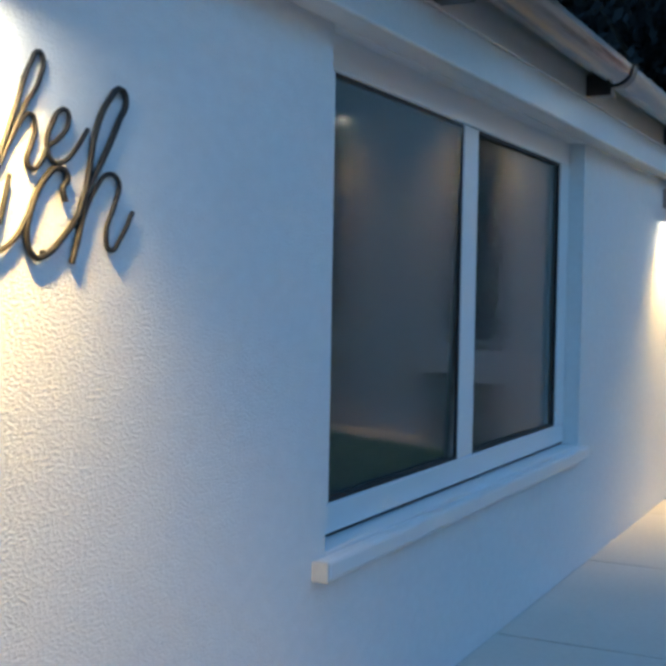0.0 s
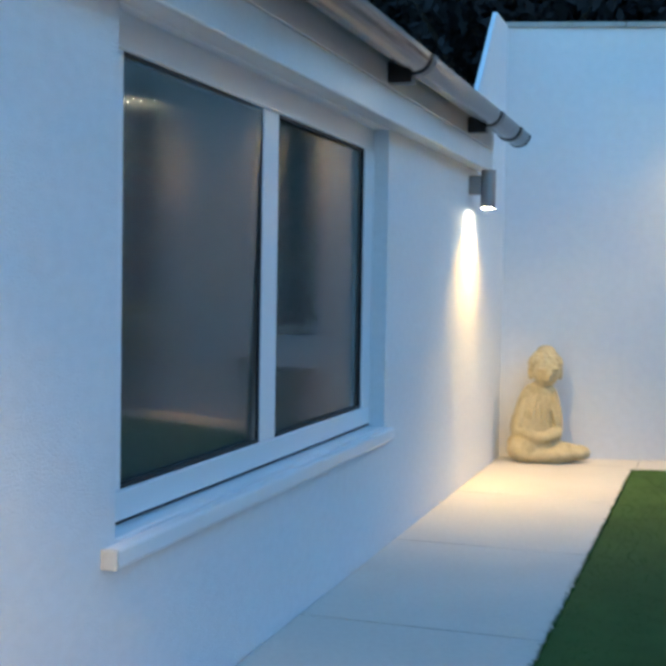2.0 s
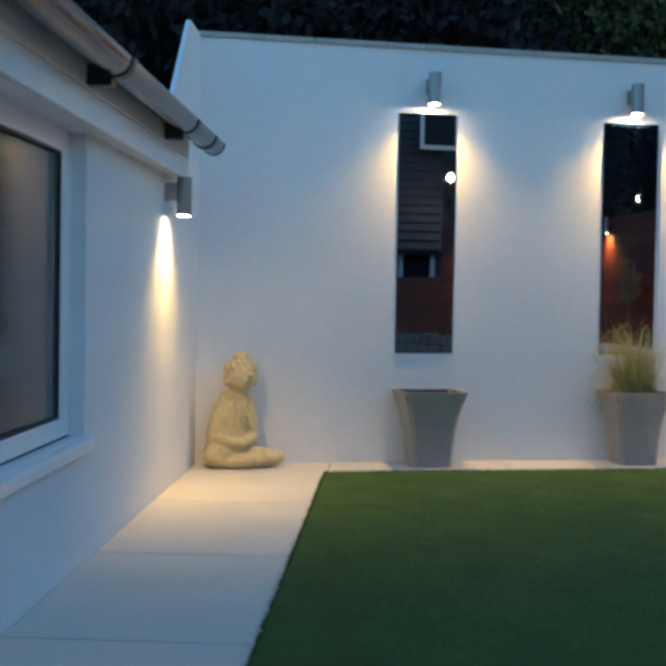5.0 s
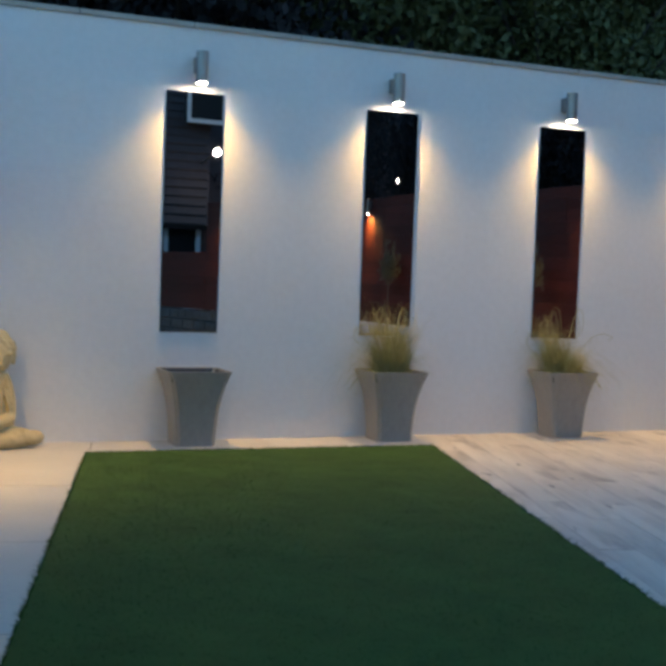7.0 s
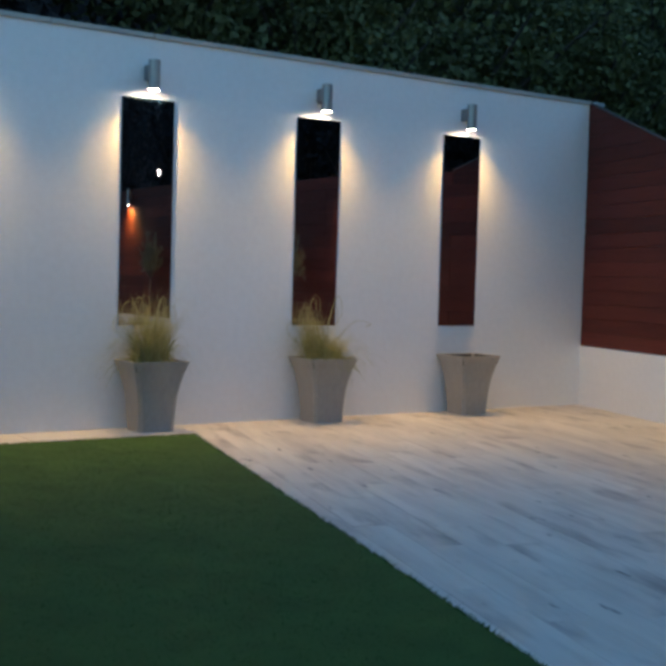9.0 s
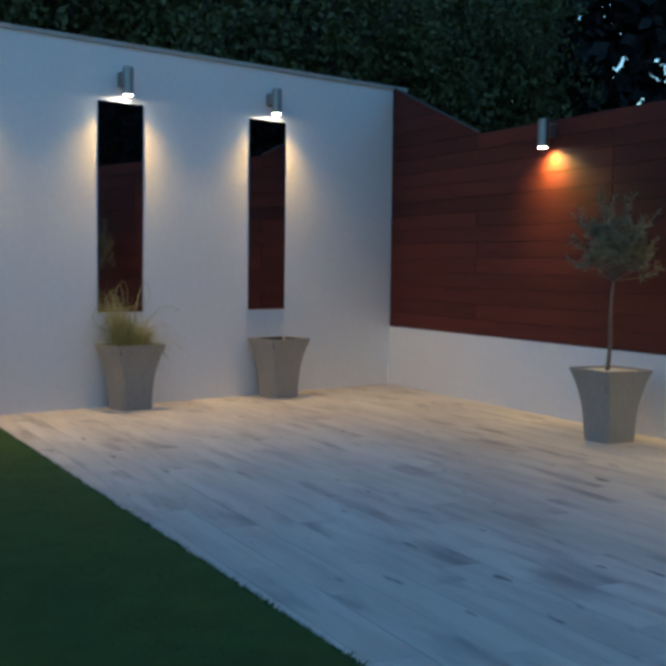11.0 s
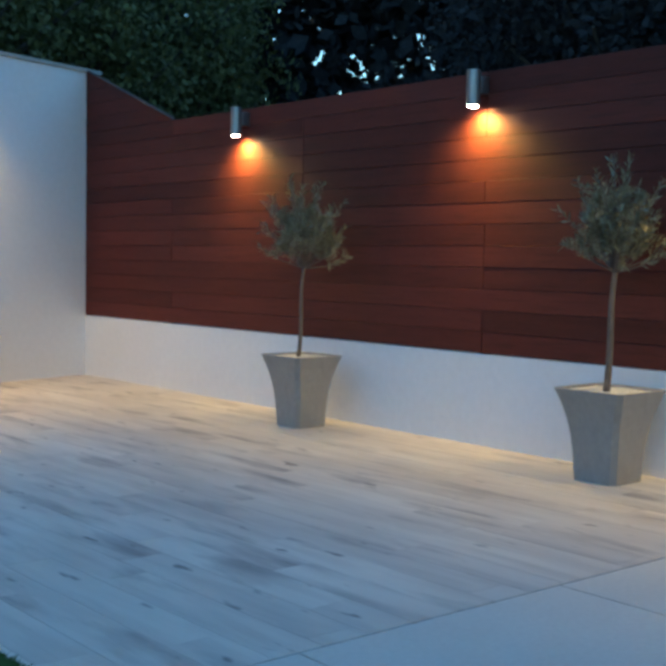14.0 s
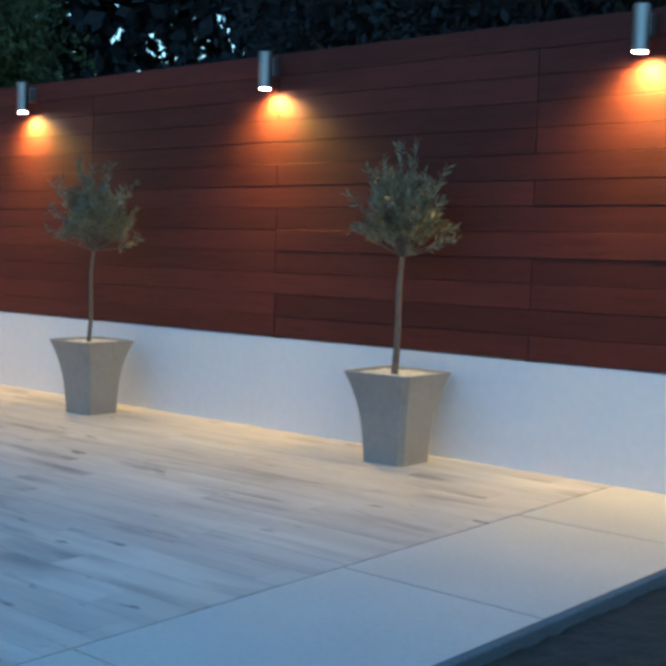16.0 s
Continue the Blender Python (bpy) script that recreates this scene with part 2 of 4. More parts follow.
def prism(bm, poly, z0, z1):
    """A flat polygon (x, y), anticlockwise or not, as a slab from z0 to z1."""
    a = [bm.verts.new((x, y, z0)) for x, y in poly]
    b = [bm.verts.new((x, y, z1)) for x, y in poly]
    n = len(poly)
    bm.faces.new(list(reversed(a)))
    bm.faces.new(b)
    for i in range(n):
        bm.faces.new((a[i], a[(i + 1) % n], b[(i + 1) % n], b[i]))
    bmesh.ops.recalc_face_normals(bm, faces=bm.faces[:])
    return bm


def clip(poly, a, b, c):
    """The part of a polygon where a*x + b*y >= c."""
    out = []
    for i, p in enumerate(poly):
        q = poly[(i + 1) % len(poly)]
        dp, dq = a * p[0] + b * p[1] - c, a * q[0] + b * q[1] - c
        if dp >= 0:
            out.append(p)
        if dp * dq < 0:
            k = dp / (dp - dq)
            out.append((p[0] + k * (q[0] - p[0]), p[1] + k * (q[1] - p[1])))
    return out


def mesh_of(name, bm, mat, smooth=False):
    me = bpy.data.meshes.new(name)
    bm.to_mesh(me)
    bm.free()
    if mat:
        me.materials.append(mat)
    if smooth:
        me.shade_smooth()
    return me


def part(name, bm, mat, parent, label="", smooth=False):
    ob = new(name, mesh_of(name, bm, mat, smooth))
    ob.parent = parent
    if label:
        ob["label"] = label
    return ob


def thing(name, m, label, category, group="", kind=""):
    ob = new(name)
    ob.empty_display_size = 0.1
    ob.matrix_world = m
    return tagged(ob, label, category, group, kind)


def solid(name, bm, mat, m=None, label="", category="", group="", kind="structure", smooth=False):
    ob = new(name, mesh_of(name, bm, mat, smooth))
    if m is not None:
        ob.matrix_world = m
    return tagged(ob, label, category, group, kind)


def B():
    return bmesh.new()


def leaf_mesh(name, spots, per, spread, size, mat, rng, slim=0.4, up=0.0):
    """Many small diamond leaves in clumps round the given spots."""
    c = np.repeat(np.asarray(spots, float), per, 0)
    n = len(c)
    d = rng.normal(size=(n, 3))
    d /= np.linalg.norm(d, axis=1, keepdims=True)
    c = c + d * spread * rng.random((n, 1)) ** 0.5
    a = d + 0.8 * rng.normal(size=(n, 3))
    a[:, 2] += up
    a /= np.linalg.norm(a, axis=1, keepdims=True)
    b = np.cross(a, rng.normal(size=(n, 3)))
    b /= np.linalg.norm(b, axis=1, keepdims=True)
    s = size * (0.6 + 0.8 * rng.random((n, 1)))
    v = np.stack([c - a * s / 2, c + b * s * slim / 2, c + a * s / 2, c - b * s * slim / 2], 1).reshape(-1, 3)
    me = bpy.data.meshes.new(name)
    me.from_pydata(v.tolist(), [], np.arange(4 * n).reshape(-1, 4).tolist())
    me.materials.append(mat)
    return me


def mesh_part(name, me, parent, label="", kind=""):
    ob = new(name, me)
    ob.parent = parent
    return tagged(ob, label, kind=kind)


# ---- ground, lawn and paving beds ----
bm = B()
prism(bm, [(-400, -400), (400, -400), (400, 400), (-400, 400)], -0.5, -0.06)
solid("ground", bm, SOIL, label="dark bare earth under and around the yard", category="ground")


def to_world(frame_m, s, o):
    p = frame_m @ Vector((s, o, 0))
    return (p.x, p.y)


FX, FY = FENCE.to_3x3() @ Vector((1, 0, 0)), FENCE.to_3x3() @ Vector((0, 1, 0))
HX, HY = HOUSE.to_3x3() @ Vector((1, 0, 0)), HOUSE.to_3x3() @ Vector((0, 1, 0))
F0 = FENCE.translation
EDGE_S = 8.05                                    # where the plank paving and the lawn end, along the fence
EDGE_C = EDGE_S + FX.x * F0.x + FX.y * F0.y
lawn_a, lawn_b = (0.87, -0.53), (3.53, -0.58)
lawn_d = to_world(HOUSE, 6.6, 0.9)
lawn_c = to_world(HOUSE, 6.6, 3.35)
lawn_poly = clip([lawn_a, lawn_b, lawn_c, lawn_d], -FX.x, -FX.y, -EDGE_C)

bm = B()
prism(bm, [(-0.02, 0.0), (F0.x, 0.0), to_world(FENCE, 14, 0), to_world(HOUSE, 13, 0)], -0.058, -0.012)
solid("pavement", bm, MORTAR, label="grey mortar bed under the paving", category="paving bed")

bm = B()
prism(bm, lawn_poly, -0.012, 0.006)
lawn = solid("lawn", bm, TURF, label="neat dark green artificial turf lawn with straight edges", category="lawn", kind="structure")
rng = np.random.default_rng(5)
nb = 34000
lx = rng.random((nb, 2))
pa, pb, pc, pd = (np.array(p) for p in (lawn_poly[0], lawn_poly[1], lawn_poly[2], lawn_poly[3]))
u, v = lx[:, :1], lx[:, 1:]
base = (1 - v) * ((1 - u) * pa + u * pb) + v * ((1 - u) * pd + u * pc)
tip = base + rng.normal(size=(nb, 2)) * 0.012
ang = rng.random(nb) * 6.283
side = np.stack([np.cos(ang), np.sin(ang)], 1) * 0.0025
hh = 0.008 + 0.006 * rng.random(nb)
vv = np.concatenate([np.c_[base - side, np.full(nb, 0.004)], np.c_[base + side, np.full(nb, 0.004)], np.c_[tip, hh]], 1).reshape(-1, 3)
# ragged rim: longer blades along the cut edges
nf = 1500
rim_v = []
for p0, p1, out in ((pa, pb, (0, 1)), (pb, pc, (1, 0)), (pa, pd, (-1, 0)), (pd, pc, (0, -1))):
    q = rng.random((nf, 1))
    fb = (1 - q) * p0 + q * p1
    tuft = 0.5 + 0.5 * np.sin(q * 61.0) * np.sin(q * 173.0 + 1.3)
    ft = fb + np.array(out) * (0.003 + 0.018 * tuft * rng.random((nf, 1))) + rng.normal(size=(nf, 2)) * 0.012
    fa = rng.random(nf) * 6.283
    fs = np.stack([np.cos(fa), np.sin(fa)], 1) * 0.004
    rim_v.append(np.concatenate([np.c_[fb - fs, np.full(nf, 0.003)], np.c_[fb + fs, np.full(nf, 0.003)], np.c_[ft, 0.008 + 0.014 * rng.random(nf)]], 1).reshape(-1, 3))
vv = np.concatenate([vv] + rim_v)
nb += 4 * nf
me = bpy.data.meshes.new("turf_blades")
me.from_pydata(vv.tolist(), [], np.arange(3 * nb).reshape(-1, 3).tolist())
me.materials.append(BLADE)
blades = new("turf_blades", me)
blades.parent = lawn
tagged(blades, "short green synthetic turf pile", kind="stuff")

# ---- house wall with the window opening ----
S0, S1, Z0, Z1 = 3.17, 5.74, 0.56, 1.955
bm = B()
box(bm, 0.0, S0, -0.3, 0, -0.3, 2.32)
box(bm, S1, 13, -0.3, 0, -0.3, 2.32)
box(bm, S0, S1, -0.3, 0, -0.3, Z0)
box(bm, S0, S1, -0.3, 0, Z1, 2.32)
solid("wall_west", bm, RENDER, HOUSE, "white textured render wall of the low house", "wall")
bm = B()
for a in [(0.0, 2.30), (1.2, 2.30), (1.1, 2.45), (0.46, 3.11), (0.0, 3.115)]:
    bm.verts.new((a[0], 0, a[1]))
f = bm.faces.new(bm.verts[:])
ex = bmesh.ops.extrude_face_region(bm, geom=[f])
bmesh.ops.translate(bm, verts=[v for v in ex["geom"] if isinstance(v, bmesh.types.BMVert)], vec=(0, -0.03, 0))
bmesh.ops.recalc_face_normals(bm, faces=bm.faces[:])
solid("wall_upstand", bm, RENDER_SMOOTH, HOUSE, "white rendered upstand with a slanted end above the eaves", "wall")
# dark room behind the window
bm = B()
box(bm, 2.4, 6.6, -3.5, -3.4, 0, 2.3)
box(bm, 2.3, 2.4, -3.4, -0.3, 0, 2.3)
box(bm, 6.6, 6.7, -3.4, -0.3, 0, 2.3)
box(bm, 2.3, 6.7, -3.5, -0.3, -0.05, 0.0)
solid("wall_room", bm, ROOM, HOUSE, "unlit painted walls of the room inside", "wall")
bm = B()
box(bm, 2.3, 6.7, -3.5, -0.3, 2.3, 2.35)
solid("ceiling", bm, ROOM, HOUSE, "plain ceiling of the unlit room", "ceiling")
# roof
bm = B()
for a in [(1.12, 0.14, 2.2), (13, 0.14, 2.145), (13, -4.5, 3.625), (1.12, -4.5, 3.68)]:
    bm.verts.new(a)
f = bm.faces.new(bm.verts[:])
ex = bmesh.ops.extrude_face_region(bm, geom=[f])
bmesh.ops.translate(bm, verts=[v for v in ex["geom"] if isinstance(v, bmesh.types.BMVert)], vec=(0, 0, 0.035))
bmesh.ops.recalc_face_normals(bm, faces=bm.faces[:])
solid("roof", bm, ROOF, HOUSE, "dark low-pitched tiled roof above the gutter", "roof")

# ---- back wall ----
bm = B()
box(bm, 0.0, 8.3, 0, 0.22, -0.3, 3.1)
solid("wall_north", bm, RENDER_SMOOTH, None, "tall smooth white rendered garden wall", "wall")
bm = B()
for k in range(10):
    box(bm, -0.02 + k * 0.852, -0.02 + (k + 1) * 0.852 - 0.004, -0.02, 0.25, 3.1, 3.14, 0.006)
solid("coping", bm, COPING, None, "thin grey-brown coping along the wall top", "coping")
# far end of the yard, behind the camera
bm = B()
box(bm, -4, 6.5, -13.6, -13.4, -0.3, 0.55)
solid("wall_south", bm, RENDER_SMOOTH, None, "plain low white wall closing the yard", "wall")

# ---- fence: low rendered wall and boards ----
bm = B()
box(bm, 0, 10.5, 0, 0.22, -0.3, 0.615)
solid("wall_east", bm, RENDER_SMOOTH, FENCE, "low white rendered wall under the timber fence", "wall")
bm = B()
rs = random.Random(41)
for row in range(4):
    x = 10.505
    while x < 14.0:
        w = rs.uniform(0.18, 0.42)
        box(bm, x, min(x + w, 14.0) - 0.012, rs.uniform(-0.012, 0.012), 0.22, -0.1 + 0.178 * row, -0.1 + 0.178 * (row + 1) - 0.01, 0.012)
        x += w
solid("wall_stone", bm, STONE, FENCE, "rough dark stone end of the low wall", "wall")
fence = thing("fence", FENCE, "dark mahogany-stained horizontal board fence on a low wall", "fence")
ROW, GAP = 0.1432, 0.0025
for s in (0.05, 1.67, 3.6, 5.55, 7.5, 9.4, 11.4, 13.4):
    part("post", box(B(), s - 0.04, s + 0.04, 0.03, 0.11, 0.61, 3.0 if s < 0.1 else (1.6 if s > 11.5 else 2.46)), WOOD_DARK, fence)
rr = random.Random(3)
cuts_a, cuts_b = (1.67, 5.55, 9.4), (3.6, 5.55, 7.5, 11.4)
for k in range(18):
    z0, z1 = 0.622 + k * ROW, 0.622 + (k + 1) * ROW - GAP
    cuts = [0.006] + list((cuts_a, cuts_b, cuts_a, (3.6, 7.5, 11.4))[rr.randrange(4)]) + [14.0]
    if k > 6:
        cuts = [c for c in cuts if c < 11] + [11.4]   # the far end of the fence is lower
    if k > 12:
        cuts = [0.006, 1.67]
    for a, b in zip(cuts, cuts[1:]):
        top = lambda s: 3.115 - (3.115 - 2.485) * min(max(s, 0) / 1.67, 1)
        yo = rr.uniform(-0.0015, 0.0015)
        if top(a) < z0 + 0.01:
            continue
        pts = [(a + 0.002, z0), (b - 0.002, z0), (b - 0.002, z1), (a + 0.002, z1)]
        if top(b) < z1 and k > 12:
            g0 = (3.115 - 2.485) / 1.67
            pts = clip(pts, -g0, -1, -3.115)
        if len(pts) < 3:
            continue
        bm = B()
        f0 = [bm.verts.new((x, yo, z)) for x, z in pts]
        f = bm.faces.new(f0)
        ex = bmesh.ops.extrude_face_region(bm, geom=[f])
        bmesh.ops.translate(bm, verts=[w for w in ex["geom"] if isinstance(w, bmesh.types.BMVert)], vec=(0, 0.025, 0))
        bmesh.ops.recalc_face_normals(bm, faces=bm.faces[:])
        bmesh.ops.bevel(bm, geom=bm.edges[:], offset=0.002, segments=1, affect="EDGES")
        part("board", bm, WOOD, fence)
bm = tube(B(), (0.0, 0.012, 3.125), (1.68, 0.012, 2.492), 0.012, 0.012, 4)
part("capping", bm, CAP, fence, "pale worn capping strip on the slanted fence top")
bm = B()
box(bm, 0.0, 11.38, 0.026, 0.03, 0.62, 2.46)
box(bm, 11.38, 14, 0.026, 0.03, 0.62, 1.6)
part("backing", bm, WOOD_DARK, fence, "dark shadow membrane behind the boards")


# ---- window ----
def window():
    w = thing("window_1", HOUSE, "white plastic two-light window with dark dewy panes", "window", kind="structure")
    y0, y1 = -0.14, -0.07
    g = [(3.305, 4.405), (4.553, 5.582)]
    zb, zt = 0.672, 1.853
    part("window_frame", box(B(), S0, S1, y0, y1, zt, Z1, 0.006), UPVC, w)
    for name, a in (("window_frame", (S0, S1, y0, y1, 0.588, zb)), ("window_frame", (S0, g[0][0], y0, y1, zb, zt)), ("mullion", (g[0][1], g[1][0], y0, y1 - 0.004, zb, zt)), ("window_frame", (g[1][1], S1, y0, y1, zb, zt))):
        part(name, box(B(), *a, 0.006), UPVC, w)
    for a, b in g:
        bm = B()
        for q in ((a, b, zb, zb + 0.012), (a, b, zt - 0.012, zt), (a, a + 0.012, zb, zt), (b - 0.012, b, zb, zt)):
            box(bm, q[0], q[1], y1 - 0.022, y1 - 0.01, q[2], q[3])
        part("gasket", bm, RUBBER, w, "black rubber gasket")
        bm = box(B(), a - 0.02, b + 0.02, y1 - 0.034, y1 - 0.028, zb - 0.02, zt + 0.02)
        bmesh.ops.rotate(bm, cent=((a + b) / 2, y1 - 0.031, 0), matrix=Matrix.Rotation(radians(-0.6 if a < 4 else -0.3), 3, "Z"), verts=bm.verts[:])
        bmesh.ops.rotate(bm, cent=(0, y1 - 0.031, zb + 0.35), matrix=Matrix.Rotation(radians(0.0 if a < 4 else -1.1), 3, "X"), verts=bm.verts[:])
        p = part("pane", bm, PANE, w, "window glass misted with dew")
        p.visible_shadow = False
    part("cill_joint", box(B(), S0, S1, y0, y1 - 0.006, 0.58, 0.588), RUBBER, w, "dark joint under the frame")
    return w


window()
bm = B()
box(bm, 3.17, 5.74, -0.16, 0.0, 0.53, 0.578, 0.004)
box(bm, 3.13, 5.8, 0.0, 0.045, 0.515, 0.57, 0.01)
solid("window_sill", bm, UPVC, HOUSE, "white painted projecting window sill", "window sill")
bm = B()
box(bm, 5.8, 5.815, -0.002, 0.046, 0.513, 0.568, 0.005)
solid("sill_end", bm, CONCRETE, HOUSE, "chipped pale end of the window sill", "sill end")


# added cloth behind the glass; its grey-green brightens the dark panes
def curtain(s0, s1, label):
    bm = B()
    n = 90
    cols = []
    for i in range(n + 1):
        s = s0 + (s1 - s0) * i / n
        y = -0.36 + 0.03 * math.sin(i * 0.9) + 0.012 * math.sin(i * 0.37)
        cols.append((bm.verts.new((s, y, 0.3)), bm.verts.new((s, y * 0.98, 2.15))))
    for a, b in zip(cols, cols[1:]):
        bm.faces.new((a[0], b[0], b[1], a[1]))
    ob = solid("curtain", bm, CURTAIN, HOUSE, label, "curtain", kind="", smooth=True)
    m = ob.modifiers.new("cloth", "SOLIDIFY")
    m.thickness = 0.004


curtain(4.47, 5.9, "thin grey-green cloth added behind the window to lighten the panes")
curtain(3.0, 4.45, "thin grey-green cloth added behind the window to lighten the panes")

# ---- eaves: fascia box, gutter ----
RISE = -0.0062   # fall of the eaves along the wall


def eave(s, o, z):
    return (s, o, z - 0.006 + RISE * (s - 2.0))


def long_box(bm, s0, s1, o0, o1, z0, z1, bevel=0.0):
    box(bm, s0, s1, o0, o1, z0, z1, bevel)
    for v in bm.verts:
        v.co.z += RISE * (v.co.x - 2.0) - 0.006
    return bm


FASCIA = material("gloss_fascia", (0.72, 0.72, 0.71), 0.16, var=0.06, scale=3, bump=0.03, bump_scale=12, spec=0.5)
bm = long_box(B(), 1.05, 12.8, 0.002, 0.1, 1.965, 2.1, 0.008)
solid("fascia", bm, FASCIA, HOUSE, "glossy white plastic box board under the eaves", "fascia")
bm = long_box(B(), 1.05, 12.8, 0.002, 0.104, 2.1005, 2.25, 0.003)
solid("soffit", bm, FASCIA, HOUSE, "glossy white eaves board behind the gutter", "fascia")


def gutter():
    g = thing("gutter", HOUSE, "dark half-round plastic rain gutter with black joints", "gutter")
    yc, zc = 0.22, 2.225

    def half(s0, s1, r0, r1):
        bm = B()
        rings = []
        for s in (s0, s1):
            ring = []
            for rad, order in ((r0, range(13)), (r1, reversed(range(13)))):
                for i in order:
                    a = math.pi + math.pi * i / 12
                    ring.append(bm.verts.new(eave(s, yc + rad * math.cos(a), zc + rad * math.sin(a))))
            rings.append(ring)
        n = len(rings[0])
        for i in range(n):
            bm.faces.new((rings[0][i], rings[0][(i + 1) % n], rings[1][(i + 1) % n], rings[1][i]))
        bm.faces.new(rings[0])
        bm.faces.new(list(reversed(rings[1])))
        bmesh.ops.recalc_face_normals(bm, faces=bm.faces[:])
        return bm

    part("channel", half(0.8, 12.7, 0.077, 0.073), GUTTER, g, "dark brown gutter channel", smooth=False)
    for s in (3.56, 5.3, 1.85, 7.1, 8.9, 10.7):
        part("joint_strap", half(s - 0.035, s + 0.035, 0.084, 0.0775), BLACK, g, "black joint strap")
        bm = long_box(B(), s - 0.035, s + 0.035, 0.104, 0.21, 2.11, 2.2, 0.004)
        part("bracket", bm, BLACK, g, "black gutter bracket")
    part("joint_strap", half(1.14, 1.2, 0.084, 0.0775), BLACK, g)
    bm = half(0.79, 0.815, 0.081, 0.001)
    part("end_cap", bm, BLACK, g, "black end cap")


gutter()


# ---- wall lamps ----
def wall_lamp(m, watts, label, group, beam=126, glow_colour=(1.0, 0.61, 0.17), tip=0.0, near=0.115):
    """A down-lighting tube on a bracket. The wall lies behind local y = 0, the yard at positive y; z = 0 is the lower rim."""
    w = thing("wall_lamp", m, label, "wall lamp", group)
    part("bracket", box(B(), -0.035, 0.035, 0.0, 0.075, 0.085, 0.2, 0.004), STEEL, w, "square steel wall bracket")
    bm = B()
    r, seg = 0.046, 28
    rings = []
    for rad, z in ((0.0, 0.236), (0.042, 0.236), (r, 0.232), (r, 0.0), (r - 0.004, 0.0), (r - 0.004, 0.018)):
        rings.append([bm.verts.new((rad * math.cos(6.28319 * i / seg), 0.115 + rad * math.sin(6.28319 * i / seg), z)) for i in range(seg)] if rad else [bm.verts.new((0, 0.115, z))])
    for a, b in zip(rings, rings[1:]):
        for i in range(seg):
            j = (i + 1) % seg
            bm.faces.new((a[0], b[i], b[j]) if len(a) == 1 else (a[i], b[i], b[j], a[j]))
    bmesh.ops.recalc_face_normals(bm, faces=bm.faces[:])
    part("tube", bm, STEEL, w, "brushed steel tube", smooth=False)
    bm = B()
    bmesh.ops.create_cone(bm, cap_ends=True, segments=20, radius1=0.035, radius2=0.035, depth=0.006, matrix=pose(0, 0.115, 0.002))
    part("lens", bm, BULB, w, "glowing warm white lamp lens")
    li = bpy.data.lights.new("bulb", "SPOT")
    li.energy, li.color = watts, glow_colour
    li.spot_size, li.spot_blend, li.shadow_soft_size = radians(beam), 1.0, 0.028
    lo = new("bulb", li)
    lo.parent = w
    lo.matrix_local = pose(0, near, -0.004, -tip)
    return w


LAMP_W = 27.0
for s in (1.27, 7.06):
    wall_lamp(HOUSE @ pose(s, 0, 1.72), LAMP_W * 0.8, "brushed steel down-light on the white house wall, lit", "house lamps")
for x in (1.725, 3.345, 4.975, 6.615):
    wall_lamp(pose(x, 0, 2.678, 0, 0, 180), LAMP_W, "steel down-light above a tall wall mirror, lit", "lamps over mirrors")
for s in (2.84, 5.53, 8.15, 10.6):
    wall_lamp(FENCE @ pose(s, 0, 2.245, 0, 0, 180), LAMP_W * 0.78, "steel down-light near the top of the red fence, lit", "fence lamps", 152, (1.0, 0.63, 0.115), 9.0, 0.078)

# ---- tall mirrors ----
def wall_mirror(x, yaw, bow):
    """A thin mirror sheet; bow: how far the glass bulges from the wall along its width, as the two middle ones do."""
    m = thing("wall_mirror", pose(x, -0.001, 0.822, 0, 0, yaw), "tall narrow frameless outdoor mirror on the white wall", "mirror", "tall mirrors")
    part("backing", box(B(), 0.002, 0.446, -0.0035, 0.0, 0, 1.803), BLACK, m, "black mirror backing")
    bm = B()
    cols = []
    for i in range(17):
        u = 0.001 + 0.446 * i / 16
        y = -0.0062 - bow * (1 - (2 * i / 16 - 1) ** 2)
        cols.append([bm.verts.new((u, yy, z)) for yy, z in ((y, 0.001), (y, 1.802), (-0.004, 1.802), (-0.004, 0.001))])
    for a, b in zip(cols, cols[1:]):
        for k in range(4):
            bm.faces.new((a[k], b[k], b[(k + 1) % 4], a[(k + 1) % 4]))
    bm.faces.new(cols[0])
    bm.faces.new(list(reversed(cols[-1])))
    bmesh.ops.recalc_face_normals(bm, faces=bm.faces[:])
    for f in bm.faces:
        f.smooth = abs(f.normal.y) > 0.7
    for e in bm.edges:
        e.smooth = len(e.link_faces) == 2 and e.calc_face_angle() < 0.5
    part("glass", bm, MIRROR, m, "mirror glass")


for x, yaw, bow in ((1.488, 0.0, 0.0), (3.125, -1.5, 0.0026), (4.745, -0.9, 0.0024), (6.375, 0.0, 0.0)):
    wall_mirror(x, yaw, bow)


# ---- planters ----
def planter_mesh():
    bm = B()
    prof = [(0.138, 0.0), (0.141, 0.06), (0.147, 0.16), (0.157, 0.26), (0.173, 0.35), (0.196, 0.44), (0.222, 0.515), (0.225, 0.521), (0.223, 0.525), (0.214, 0.525), (0.211, 0.52), (0.2, 0.48), (0.188, 0.44)]
    rings = []
    for h, z in prof:
        c = 0.027
        ring = [(h - c, -h), (h, -h + c), (h, h - c), (h - c, h), (-h + c, h), (-h, h - c), (-h, -h + c), (-h + c, -h)]
        rings.append([bm.verts.new((x, y, z)) for x, y in ring])
    for a, b in zip(rings, rings[1:]):
        for i in range(8):
            bm.faces.new((a[i], a[(i + 1) % 8], b[(i + 1) % 8], b[i]))
    bm.faces.new(list(reversed(rings[0])))
    bmesh.ops.recalc_face_normals(bm, faces=bm.faces[:])
    return bm


